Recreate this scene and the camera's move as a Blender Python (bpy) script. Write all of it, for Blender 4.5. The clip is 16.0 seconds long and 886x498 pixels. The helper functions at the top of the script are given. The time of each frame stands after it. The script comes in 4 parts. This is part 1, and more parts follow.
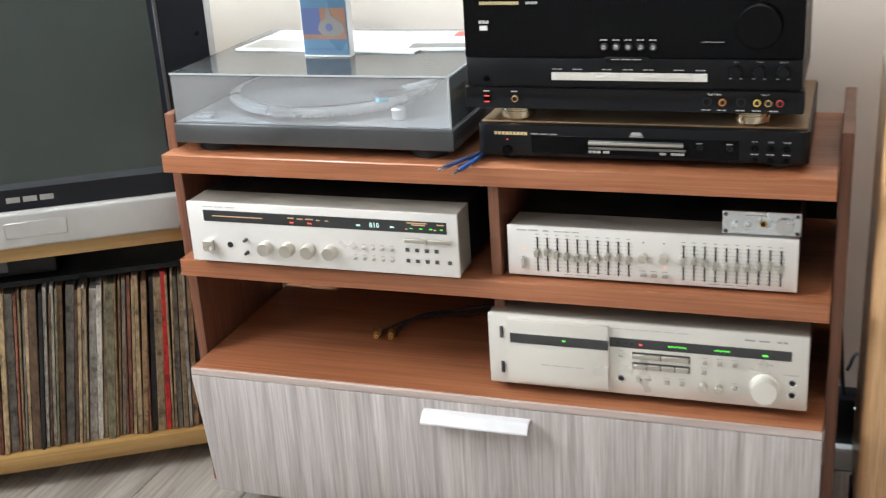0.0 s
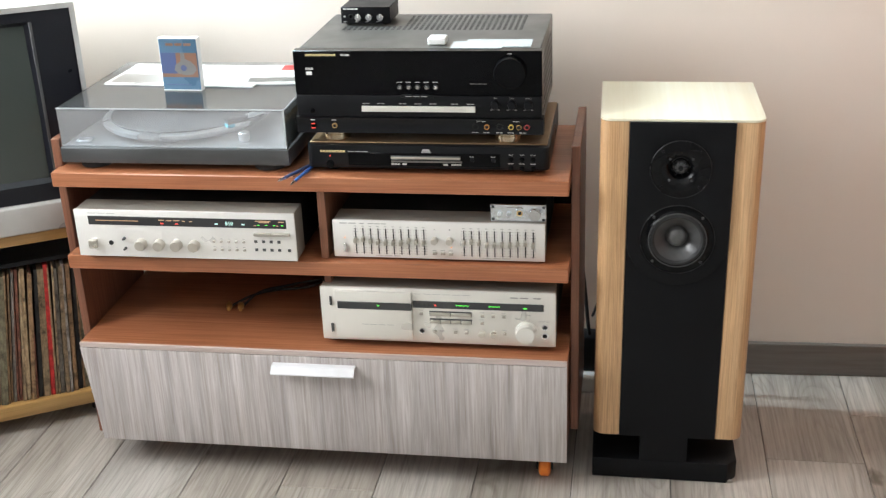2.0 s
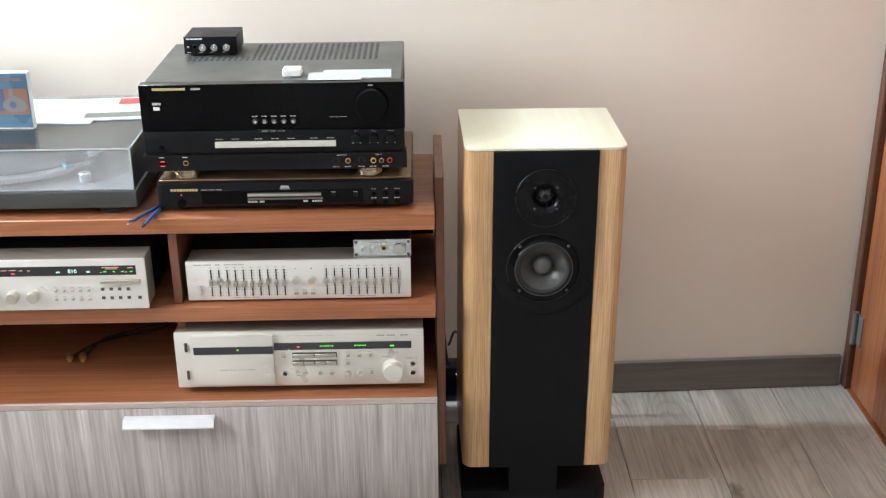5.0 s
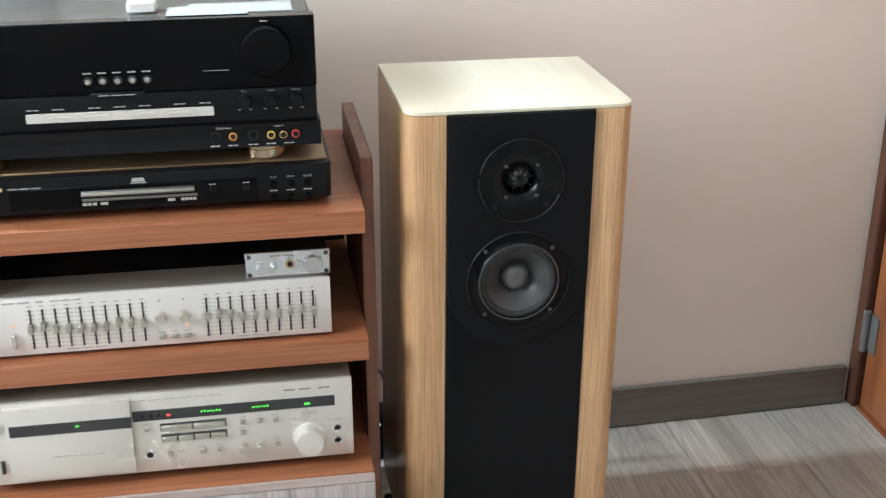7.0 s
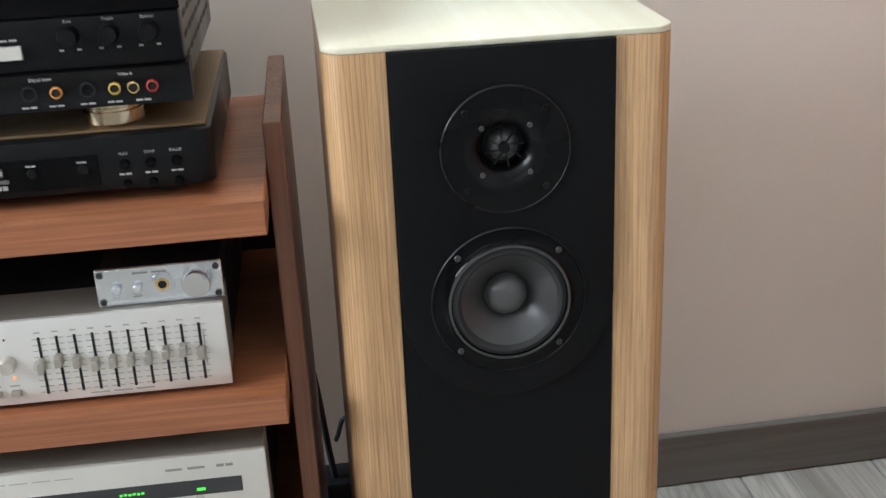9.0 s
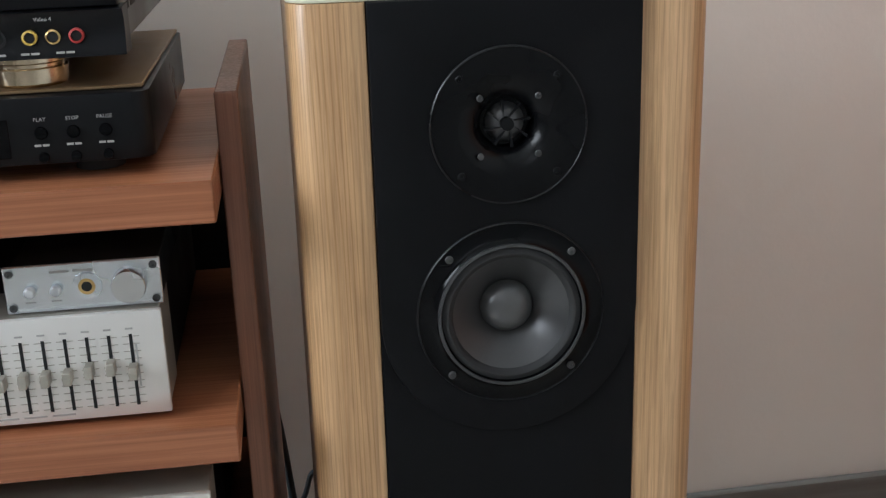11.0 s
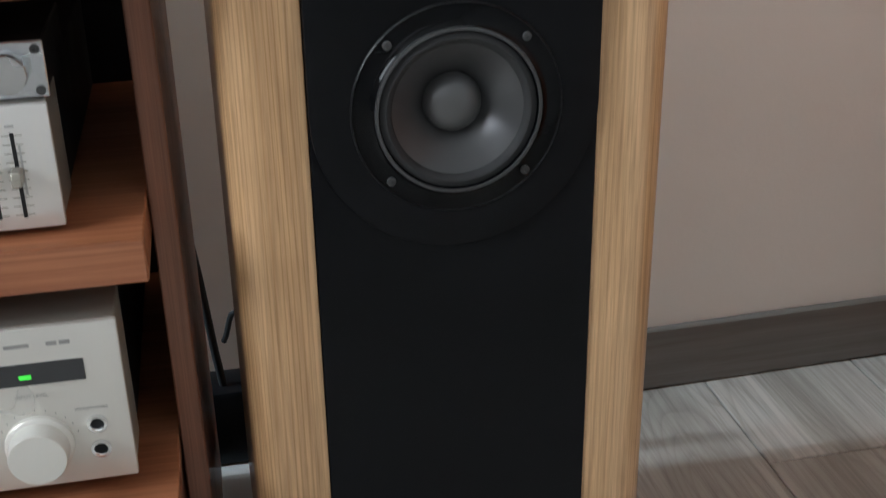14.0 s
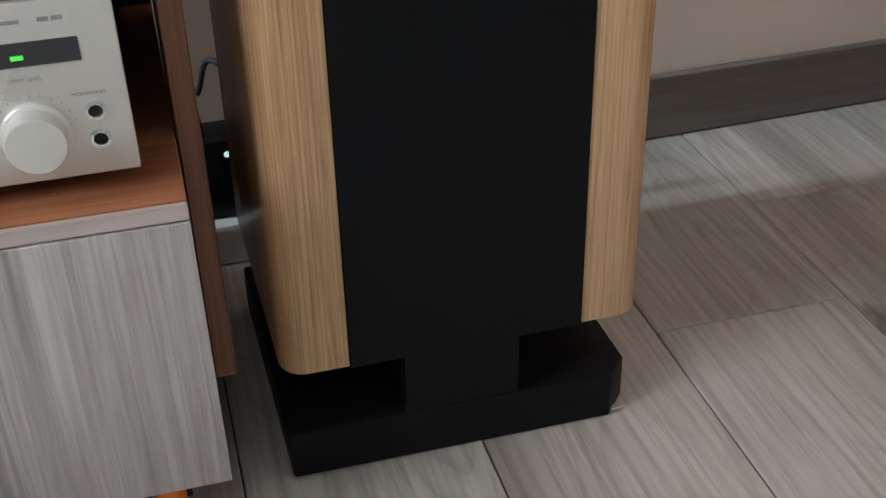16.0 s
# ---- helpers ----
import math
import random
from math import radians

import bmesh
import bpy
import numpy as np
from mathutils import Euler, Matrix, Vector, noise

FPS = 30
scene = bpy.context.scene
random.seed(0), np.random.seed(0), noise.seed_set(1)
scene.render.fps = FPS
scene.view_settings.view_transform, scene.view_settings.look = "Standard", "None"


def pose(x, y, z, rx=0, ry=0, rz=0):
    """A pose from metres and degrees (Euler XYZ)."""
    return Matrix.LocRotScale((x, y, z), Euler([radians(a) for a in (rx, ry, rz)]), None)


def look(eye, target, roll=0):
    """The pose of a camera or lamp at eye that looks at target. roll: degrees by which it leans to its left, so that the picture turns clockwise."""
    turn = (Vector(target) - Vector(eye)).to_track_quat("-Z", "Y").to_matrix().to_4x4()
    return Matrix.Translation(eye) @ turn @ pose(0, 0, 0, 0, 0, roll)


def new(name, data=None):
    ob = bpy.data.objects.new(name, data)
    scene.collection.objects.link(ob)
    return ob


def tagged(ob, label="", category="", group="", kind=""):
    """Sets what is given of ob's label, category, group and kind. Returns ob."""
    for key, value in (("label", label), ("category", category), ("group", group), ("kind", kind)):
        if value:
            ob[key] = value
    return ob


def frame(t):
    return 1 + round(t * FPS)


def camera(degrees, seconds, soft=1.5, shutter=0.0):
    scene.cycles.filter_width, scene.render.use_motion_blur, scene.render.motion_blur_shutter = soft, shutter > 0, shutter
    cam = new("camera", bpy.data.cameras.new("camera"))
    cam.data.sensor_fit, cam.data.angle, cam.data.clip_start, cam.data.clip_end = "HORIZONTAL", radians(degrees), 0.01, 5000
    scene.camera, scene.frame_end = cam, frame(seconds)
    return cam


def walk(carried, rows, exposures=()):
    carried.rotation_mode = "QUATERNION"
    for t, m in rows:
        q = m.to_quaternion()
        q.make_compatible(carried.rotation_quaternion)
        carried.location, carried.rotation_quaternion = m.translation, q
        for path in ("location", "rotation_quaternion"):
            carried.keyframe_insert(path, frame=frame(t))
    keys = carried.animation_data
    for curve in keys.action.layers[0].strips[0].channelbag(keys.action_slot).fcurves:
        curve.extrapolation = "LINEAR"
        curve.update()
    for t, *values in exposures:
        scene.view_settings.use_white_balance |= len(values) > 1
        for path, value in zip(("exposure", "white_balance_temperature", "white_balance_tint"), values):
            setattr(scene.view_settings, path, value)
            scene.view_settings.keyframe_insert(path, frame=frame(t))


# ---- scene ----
cam = camera(41.0, 16.0, soft=1.3, shutter=0.4)
# seconds, eye, target, roll
PATH = [
    (0, (0.0106, -1.4610, 1.1034), (-0.6276, 0.2974, 0.3958), -3.76),
    (0.5, (0.0451, -1.6565, 1.1820), (-0.5143, 0.1179, 0.4482), -2.92),
    (1, (0.0600, -1.8541, 1.2874), (-0.4180, -0.0712, 0.5174), -1.83),
    (1.5, (0.0327, -1.8685, 1.3213), (-0.2501, -0.0551, 0.5266), -1.28),
    (2, (0.1072, -1.9379, 1.3424), (-0.2028, -0.1237, 0.5596), -2.29),
    (2.5, (0.1933, -1.9714, 1.3685), (-0.1701, -0.1694, 0.5804), -3.40),
    (3, (0.1644, -1.9865, 1.4088), (-0.1468, -0.1841, 0.5998), -2.97),
    (3.5, (0.1302, -1.9762, 1.3997), (-0.0736, -0.1493, 0.6117), -2.49),
    (6, (-0.1086, -1.6076, 1.2440), (0.0430, 0.2356, 0.4827), 0.05),
    (6.5, (-0.1319, -1.4082, 1.1585), (0.0979, 0.4304, 0.4057), -0.08),
    (7, (-0.1206, -1.2675, 1.1209), (0.1789, 0.5544, 0.3520), -0.19),
    (7.5, (-0.0887, -1.1548, 1.0712), (0.2388, 0.6642, 0.3068), -0.97),
    (8, (-0.0424, -1.0400, 1.0273), (0.2767, 0.7780, 0.2572), -1.74),
    (8.5, (-0.0005, -0.9416, 0.9696), (0.2539, 0.9045, 0.2434), -2.17),
    (9, (0.0504, -0.8436, 0.9290), (0.2315, 1.0025, 0.1812), -3.08),
    (9.5, (0.0531, -0.7725, 0.8602), (0.2737, 1.0946, 0.1781), -2.29),
    (12, (0.0657, -0.6655, 0.8102), (0.2863, 1.2237, 0.1922), -2.08),
    (12.5, (0.0726, -0.6367, 0.8076), (0.2547, 1.2175, 0.0803), -2.36),
    (13, (0.0454, -0.6356, 0.7641), (0.3565, 1.2108, 0.0612), -1.15),
    (13.5, (0.0133, -0.6281, 0.7687), (0.4501, 1.1457, -0.0456), 0.42),
    (14, (0.0507, -0.6190, 0.7355), (0.3951, 1.1663, -0.0974), -1.42),
    (14.5, (0.0246, -0.6413, 0.6942), (0.4418, 1.1163, -0.1642), -1.05),
    (15, (0.0235, -0.6544, 0.6687), (0.4225, 1.0765, -0.2503), -1.53),
    (15.5, (0.0032, -0.6298, 0.6463), (0.4221, 1.0409, -0.3703), -1.70),
    (16, (-0.0047, -0.6340, 0.6309), (0.4123, 1.0126, -0.4249), -1.91),
]
# seconds, stops, kelvin, tint
EXPOSURES = [(0, -0.36, 6500, 11), (3.5, -0.43, 6600, 10.5), (6, -0.46, 6350, 10.6), (7.2, -0.42, 6250, 10.1), (8, -0.33, 6200, 9.6), (8.6, -0.5, 6150, 9.2), (9.5, -0.66, 6100, 8.8), (12, -0.92, 6000, 8.8), (14, -0.9, 6050, 9), (16, -1.0, 6200, 10)]
walk(cam, [(t, look(eye, target, roll)) for t, eye, target, roll in PATH], EXPOSURES)

# ---- light ----
world = bpy.data.worlds.new("world")
scene.world = world
world.use_nodes = True
wn = world.node_tree.nodes
sky = wn.new("ShaderNodeTexSky")
sky.sky_type, sky.sun_disc = "NISHITA", False
sky.sun_elevation, sky.sun_rotation = radians(35), radians(250)
world.node_tree.links.new(sky.outputs[0], wn["Background"].inputs[0])
wn["Background"].inputs[1].default_value = 0.1

WALL_L, WALL_F, CEIL = -2.02, -2.45, 2.5


def window_light(name, m, w, h, watts, colour):
    d = bpy.data.lights.new(name, "AREA")
    d.shape, d.size, d.size_y, d.energy, d.color = "RECTANGLE", w, h, watts, colour
    new(name, d).matrix_world = m


window_light("window_daylight", look((WALL_L - 0.02, -0.8, 1.7), (0, -0.8, 1.7)), 1.0, 1.3, 108, (0.93, 0.97, 1.0))
# unseen slit lamp added to lay the bluish strip on the floor
window_light("window_daylight", look((WALL_L - 0.02, 0.38, 2.0), (0, 0.38, 2.0)), 0.1, 0.7, 255, (0.72, 0.9, 1.0))
# unseen warm fill lamp added on the near side to brighten the fronts
window_light("window_daylight", look((-0.9, WALL_F - 0.02, 1.95), (-0.9, 0, 1.95)), 1.8, 0.9, 9, (1.0, 0.95, 0.88))

# ---- materials ----


def base_mat(name, colour, rough=0.5, metal=0.0, coat=0.0, spec=0.5):
    m = bpy.data.materials.new(name)
    m.use_nodes = True
    b = m.node_tree.nodes["Principled BSDF"]
    b.inputs["Base Color"].default_value = (*colour, 1)
    b.inputs["Roughness"].default_value = rough
    b.inputs["Metallic"].default_value = metal
    b.inputs["Coat Weight"].default_value = coat
    b.inputs["Coat Roughness"].default_value = 0.15
    b.inputs["Specular IOR Level"].default_value = spec
    return m, m.node_tree, b


def coords(nt, scale, use_random=False, turn=(0, 0, 0)):
    tc = nt.nodes.new("ShaderNodeTexCoord")
    mp = nt.nodes.new("ShaderNodeMapping")
    mp.inputs["Scale"].default_value = scale
    mp.inputs["Rotation"].default_value = turn
    nt.links.new(tc.outputs["Object"], mp.inputs["Vector"])
    if use_random:
        oi = nt.nodes.new("ShaderNodeObjectInfo")
        mul = nt.nodes.new("ShaderNodeMath")
        mul.operation = "MULTIPLY"
        mul.inputs[1].default_value = 37.0
        nt.links.new(oi.outputs["Random"], mul.inputs[0])
        cb = nt.nodes.new("ShaderNodeCombineXYZ")
        for i in range(3):
            nt.links.new(mul.outputs[0], cb.inputs[i])
        nt.links.new(cb.outputs[0], mp.inputs["Location"])
    return mp.outputs["Vector"]


def noise_tex(nt, vec, scale, detail=4.0, rough=0.55, distort=0.0):
    n = nt.nodes.new("ShaderNodeTexNoise")
    n.inputs["Scale"].default_value = scale
    n.inputs["Detail"].default_value = detail
    n.inputs["Roughness"].default_value = rough
    n.inputs["Distortion"].default_value = distort
    nt.links.new(vec, n.inputs["Vector"])
    return n.outputs["Fac"]


def ramp(nt, fac, stops):
    r = nt.nodes.new("ShaderNodeValToRGB")
    el = r.color_ramp.elements
    while len(el) < len(stops):
        el.new(0.5)
    for e, (p, c) in zip(el, stops):
        e.position, e.color = p, (*c, 1) if len(c) == 3 else c
    nt.links.new(fac, r.inputs["Fac"])
    return r.outputs["Color"]


def mixc(nt, a, b, fac, mode="MULTIPLY"):
    m = nt.nodes.new("ShaderNodeMix")
    m.data_type, m.blend_type = "RGBA", mode
    if hasattr(fac, "is_linked"):
        nt.links.new(fac, m.inputs[0])
    else:
        m.inputs[0].default_value = fac
    nt.links.new(a, m.inputs[6])
    nt.links.new(b, m.inputs[7])
    return m.outputs[2]


def bump(nt, b, fac, strength, dist):
    n = nt.nodes.new("ShaderNodeBump")
    n.inputs["Strength"].default_value, n.inputs["Distance"].default_value = strength, dist
    nt.links.new(fac, n.inputs["Height"])
    nt.links.new(n.outputs[0], b.inputs["Normal"])


def plain(name, colour, rough=0.5, metal=0.0, coat=0.0, vary=0.12, scale=60.0, relief=0.05, spec=0.5):
    """Paint, plastic or metal with fine grain and faint larger variation."""
    m, nt, b = base_mat(name, colour, rough, metal, coat, spec)
    v = coords(nt, (1, 1, 1), True)
    fine, large = noise_tex(nt, v, scale * 6, 3), noise_tex(nt, v, scale * 0.15, 3)
    lo, hi = tuple(c * (1 - vary) for c in colour), tuple(min(1, c * (1 + vary)) for c in colour)
    nt.links.new(ramp(nt, large, [(0.3, lo), (0.7, hi)]), b.inputs["Base Color"])
    g = (0.75 * rough,) * 3, (min(1, 1.25 * rough),) * 3
    nt.links.new(ramp(nt, large, [(0.3, g[0]), (0.7, g[1])]), b.inputs["Roughness"])
    bump(nt, b, fine, relief, 0.001)
    return m


def wood(name, dark, mid, light, axis, fine=1.0, rough=0.45, coat=0.0, use_random=True, streak=0.5, relief=0.15, wide=1.0, sheen=0.3, lines=0.0, stretch=0.12, fibre=0.014):
    """Wood or wood print with grain along an axis (0 x, 1 y, 2 z)."""
    m, nt, b = base_mat(name, mid, rough, 0, coat)
    s = [1.0, 1.0, 1.0]
    s[axis] = fibre
    v = coords(nt, tuple(s), use_random)
    s2 = [1.0, 1.0, 1.0]
    s2[axis] = stretch
    v2 = coords(nt, tuple(s2), use_random)
    g1 = noise_tex(nt, v, 90 * fine, 6, 0.65, 0.4)
    g2 = noise_tex(nt, v2, 11 * wide, 4, 0.5, 1.2)
    g3 = noise_tex(nt, v, 420 * fine, 2, 0.5)
    c = ramp(nt, g2, [(0.28, dark), (0.5, mid), (0.75, light)])
    k = 1 - streak
    c = mixc(nt, c, ramp(nt, g1, [(0.32, (k, k * 0.94, k * 0.86)), (0.62, (1.04, 1.03, 1.02))]), 1.0)
    c = mixc(nt, c, ramp(nt, g3, [(0.35, (1 - 0.3 * streak, 1 - 0.32 * streak, 1 - 0.34 * streak)), (0.6, (1, 1, 1))]), 1.0)
    if lines:
        # open pores in straight thin rows, denser in some stretches
        s3 = [1.0, 1.0, 1.0]
        s3[axis] = 0.03
        wv = nt.nodes.new("ShaderNodeTexWave")
        wv.wave_type, wv.bands_direction = "BANDS", "X"
        wv.inputs["Scale"].default_value, wv.inputs["Distortion"].default_value = lines, 11.0
        wv.inputs["Detail"].default_value, wv.inputs["Detail Scale"].default_value = 3.0, 0.5
        nt.links.new(coords(nt, tuple(s3), use_random, (0, 0, radians(40))), wv.inputs["Vector"])
        c = mixc(nt, c, ramp(nt, wv.outputs["Fac"], [(0.0, (0.64, 0.53, 0.4)), (0.2, (0.92, 0.88, 0.83)), (0.45, (1.03, 1.03, 1.03))]), ramp(nt, g2, [(0.35, (0.7,) * 3), (0.65, (0.12,) * 3)]))
    nt.links.new(c, b.inputs["Base Color"])
    nt.links.new(ramp(nt, g1, [(0.3, (min(1, rough * (1 + sheen)),) * 3), (0.7, (rough * (1 - 0.5 * sheen),) * 3)]), b.inputs["Roughness"])
    bump(nt, b, g1, relief, 0.0008)
    return m


def glow(name, colour, power):
    m, nt, b = base_mat(name, tuple(c * 0.3 for c in colour), 0.4)
    b.inputs["Emission Color"].default_value = (*colour, 1)
    b.inputs["Emission Strength"].default_value = power
    return m


def acrylic(name, lo, hi):
    m = bpy.data.materials.new(name)
    m.use_nodes = True
    nt = m.node_tree
    out = nt.nodes["Material Output"]
    gl = nt.nodes.new("ShaderNodeBsdfGlossy")
    gl.inputs["Roughness"].default_value = 0.06
    tr = nt.nodes.new("ShaderNodeBsdfTransparent")
    tr.inputs["Color"].default_value = (0.93, 0.94, 0.95, 1)
    df = nt.nodes.new("ShaderNodeBsdfDiffuse")
    df.inputs["Color"].default_value = (0.9, 0.9, 0.9, 1)
    fr = nt.nodes.new("ShaderNodeFresnel")
    fr.inputs["IOR"].default_value = 1.5
    haze = nt.nodes.new("ShaderNodeMixShader")
    # white veil: slight scuffing, and on the front pane a painted reflection
    dust = noise_tex(nt, coords(nt, (1, 1, 1)), 5, 3, 0.5)
    nt.links.new(ramp(nt, dust, [(0.3, (lo,) * 3), (0.75, (hi,) * 3)]), haze.inputs[0])
    nt.links.new(tr.outputs[0], haze.inputs[1])
    nt.links.new(df.outputs[0], haze.inputs[2])
    mx = nt.nodes.new("ShaderNodeMixShader")
    nt.links.new(fr.outputs[0], mx.inputs[0])
    nt.links.new(haze.outputs[0], mx.inputs[1])
    nt.links.new(gl.outputs[0], mx.inputs[2])
    nt.links.new(mx.outputs[0], out.inputs["Surface"])
    return m


def wall_paint(name, colour):
    m, nt, b = base_mat(name, colour, 0.75, 0, 0, 0.3)
    v = coords(nt, (1, 1, 1))
    big, orange = noise_tex(nt, v, 1.7, 4), noise_tex(nt, v, 160, 3, 0.5)
    lo = tuple(c * 0.94 for c in colour)
    nt.links.new(ramp(nt, big, [(0.3, lo), (0.7, colour)]), b.inputs["Base Color"])
    bump(nt, b, orange, 0.18, 0.0012)
    return m


def plank_mat():
    """Printed vinyl plank: pale grey-beige, long fibres along y, cathedral bands, dark knots."""
    m, nt, b = base_mat("vinyl_plank", (0.5, 0.47, 0.43), 0.4, 0, 0.25)
    v = coords(nt, (1, 0.03, 1), True)
    v2 = coords(nt, (1, 0.13, 1), True)
    v3 = coords(nt, (1, 0.16, 1), True)
    vk = coords(nt, (1, 0.5, 1), True)
    c = ramp(nt, noise_tex(nt, v2, 6, 4, 0.5, 0.8), [(0.3, (0.285, 0.255, 0.225)), (0.5, (0.42, 0.385, 0.345)), (0.72, (0.53, 0.492, 0.45))])
    # growth rings: contour lines of a stretched noise
    rings = nt.nodes.new("ShaderNodeMath")
    rings.operation = "MULTIPLY"
    rings.inputs[1].default_value = 36.0
    nt.links.new(noise_tex(nt, v3, 5.5, 2.5, 0.35, 0.2), rings.inputs[0])
    saw = nt.nodes.new("ShaderNodeMath")
    saw.operation = "FRACT"
    nt.links.new(rings.outputs[0], saw.inputs[0])
    patch = noise_tex(nt, v2, 4.5, 3, 0.5, 0.5)
    c = mixc(nt, c, ramp(nt, saw.outputs[0], [(0.0, (0.6, 0.57, 0.54)), (0.2, (0.88, 0.86, 0.84)), (0.45, (1.05, 1.05, 1.05)), (0.9, (0.95, 0.94, 0.93)), (1.0, (0.6, 0.56, 0.52))]), ramp(nt, patch, [(0.4, (0.05,) * 3), (0.62, (0.6,) * 3)]))
    c = mixc(nt, c, ramp(nt, noise_tex(nt, v, 150, 5, 0.7, 0.2), [(0.34, (0.64, 0.625, 0.61)), (0.58, (1.05, 1.05, 1.05))]), 0.85)
    c = mixc(nt, c, ramp(nt, noise_tex(nt, vk, 11, 3, 0.5, 0.8), [(0.25, (0.36, 0.33, 0.3)), (0.34, (1, 1, 1))]), 0.9)
    oi = nt.nodes.new("ShaderNodeObjectInfo")
    c = mixc(nt, c, ramp(nt, oi.outputs["Random"], [(0.0, (0.86, 0.83, 0.8)), (0.5, (0.97, 0.98, 0.98)), (1.0, (1.08, 1.07, 1.05))]), 1.0)
    nt.links.new(c, b.inputs["Base Color"])
    bump(nt, b, noise_tex(nt, v, 200, 5, 0.65, 0.2), 0.12, 0.0008)
    return m


M = {}
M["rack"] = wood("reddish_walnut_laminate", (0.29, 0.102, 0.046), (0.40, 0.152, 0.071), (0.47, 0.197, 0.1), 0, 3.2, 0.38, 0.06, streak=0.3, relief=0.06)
# same laminate for the uprights, their shade put in as darker browns
M["rack_v_shaded"] = wood("reddish_walnut_laminate_upright", (0.17, 0.066, 0.038), (0.235, 0.097, 0.056), (0.31, 0.137, 0.082), 2, 3.2, 0.4, 0.1, streak=0.4, relief=0.06)
M["grey_wood"] = wood("grey_brown_oak_print", (0.37, 0.34, 0.338), (0.51, 0.478, 0.476), (0.67, 0.64, 0.638), 2, 2.4, 0.45, 0.05, streak=0.3, relief=0.12, wide=2.0, stretch=0.045, fibre=0.028)
M["grey_edge"] = wood("pale_grey_edge_band", (0.46, 0.38, 0.36), (0.55, 0.47, 0.45), (0.62, 0.54, 0.52), 0, 1.0, 0.45, streak=0.15)
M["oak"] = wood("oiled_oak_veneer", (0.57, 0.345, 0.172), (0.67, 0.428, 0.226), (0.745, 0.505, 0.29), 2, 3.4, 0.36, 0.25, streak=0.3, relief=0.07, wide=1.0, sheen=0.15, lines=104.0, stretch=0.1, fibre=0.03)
# same oak as the cabinet; the sky's sheen is put into this pale colour
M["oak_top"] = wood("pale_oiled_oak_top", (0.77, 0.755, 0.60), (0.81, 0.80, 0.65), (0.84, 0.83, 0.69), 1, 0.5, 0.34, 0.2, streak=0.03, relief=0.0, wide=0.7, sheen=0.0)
M["pine"] = wood("varnished_pine", (0.4, 0.23, 0.075), (0.48, 0.29, 0.1), (0.55, 0.35, 0.135), 0, 0.9, 0.35, 0.25, streak=0.25)
M["door"] = wood("red_brown_door_veneer", (0.22, 0.065, 0.022), (0.3, 0.095, 0.034), (0.38, 0.13, 0.05), 2, 0.9, 0.35, 0.2, streak=0.3)
M["door_frame"] = wood("dark_brown_frame", (0.07, 0.025, 0.014), (0.1, 0.036, 0.02), (0.13, 0.05, 0.03), 2, 0.9, 0.4, 0.1, streak=0.25)
M["skirting"] = wood("grey_skirting", (0.125, 0.118, 0.107), (0.15, 0.142, 0.13), (0.18, 0.17, 0.16), 0, 1.0, 0.42, 0.1, streak=0.18)
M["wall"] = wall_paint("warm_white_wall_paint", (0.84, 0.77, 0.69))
# walls out of view, coloured dark so that they throw back less light
M["wall_low_bounce"] = wall_paint("greige_wall_paint", (0.40, 0.38, 0.36))
M["ceiling"] = wall_paint("ceiling_paint", (0.8, 0.79, 0.77))
M["plank"] = plank_mat()
M["gap"] = plain("dark_joint", (0.03, 0.027, 0.024), 0.8)
M["black_gloss"] = plain("black_acrylic", (0.0026, 0.0028, 0.0034), 0.12, spec=0.14, relief=0.0)
M["black_semi"] = plain("black_moulded_flange", (0.0035, 0.0037, 0.0045), 0.25, spec=0.2, relief=0.0)
M["black"] = plain("black_satin_plastic", (0.0052, 0.0056, 0.0068), 0.36, spec=0.2)
M["black_matte"] = plain("black_painted_wood", (0.0048, 0.0052, 0.0062), 0.5, relief=0.1, spec=0.14)
M["black_metal"] = plain("black_sheet_metal", (0.009, 0.009, 0.01), 0.5, spec=0.25)
M["grey_metal"] = plain("grey_painted_metal", (0.15, 0.145, 0.135), 0.42, 0.3)
M["case_grey"] = plain("dark_grey_painted_case", (0.085, 0.083, 0.078), 0.4, 0.3)
M["vent"] = plain("dark_vent", (0.03, 0.029, 0.028), 0.7)
M["deck"] = plain("silver_deck", (0.2, 0.2, 0.205), 0.4, 0.3)
M["silver"] = plain("champagne_silver_panel", (0.74, 0.72, 0.665), 0.36, 0.35, vary=0.04, relief=0.03)
M["silver_white"] = plain("pale_silver_panel", (0.83, 0.815, 0.78), 0.36, 0.3, vary=0.03, relief=0.03)
M["silver_dark"] = plain("champagne_sleeve", (0.42, 0.395, 0.34), 0.42, 0.5, vary=0.05)
M["knob"] = plain("turned_aluminium_knob", (0.6, 0.57, 0.51), 0.32, 0.75, vary=0.04)
M["alu"] = plain("brushed_aluminium", (0.74, 0.78, 0.82), 0.27, 0.85, vary=0.05, relief=0.1)
M["white_bar"] = plain("white_lacquered_handle", (0.68, 0.68, 0.7), 0.3)
M["chrome"] = plain("chrome", (0.8, 0.8, 0.8), 0.14, 1.0, vary=0.03)
M["gold"] = plain("brass_gold", (0.72, 0.5, 0.22), 0.3, 1.0, vary=0.05)
M["foot_metal"] = plain("polished_champagne_metal", (0.66, 0.55, 0.4), 0.2, 1.0, vary=0.05)
M["bronze"] = plain("bronze_brown_sheet", (0.30, 0.2, 0.11), 0.4, 0.7)
M["graphite"] = plain("graphite_metallic_plinth", (0.085, 0.088, 0.09), 0.38, 0.4, vary=0.15)
M["clear_edge"] = plain("polished_acrylic_edge", (0.42, 0.44, 0.45), 0.2, coat=0.5)
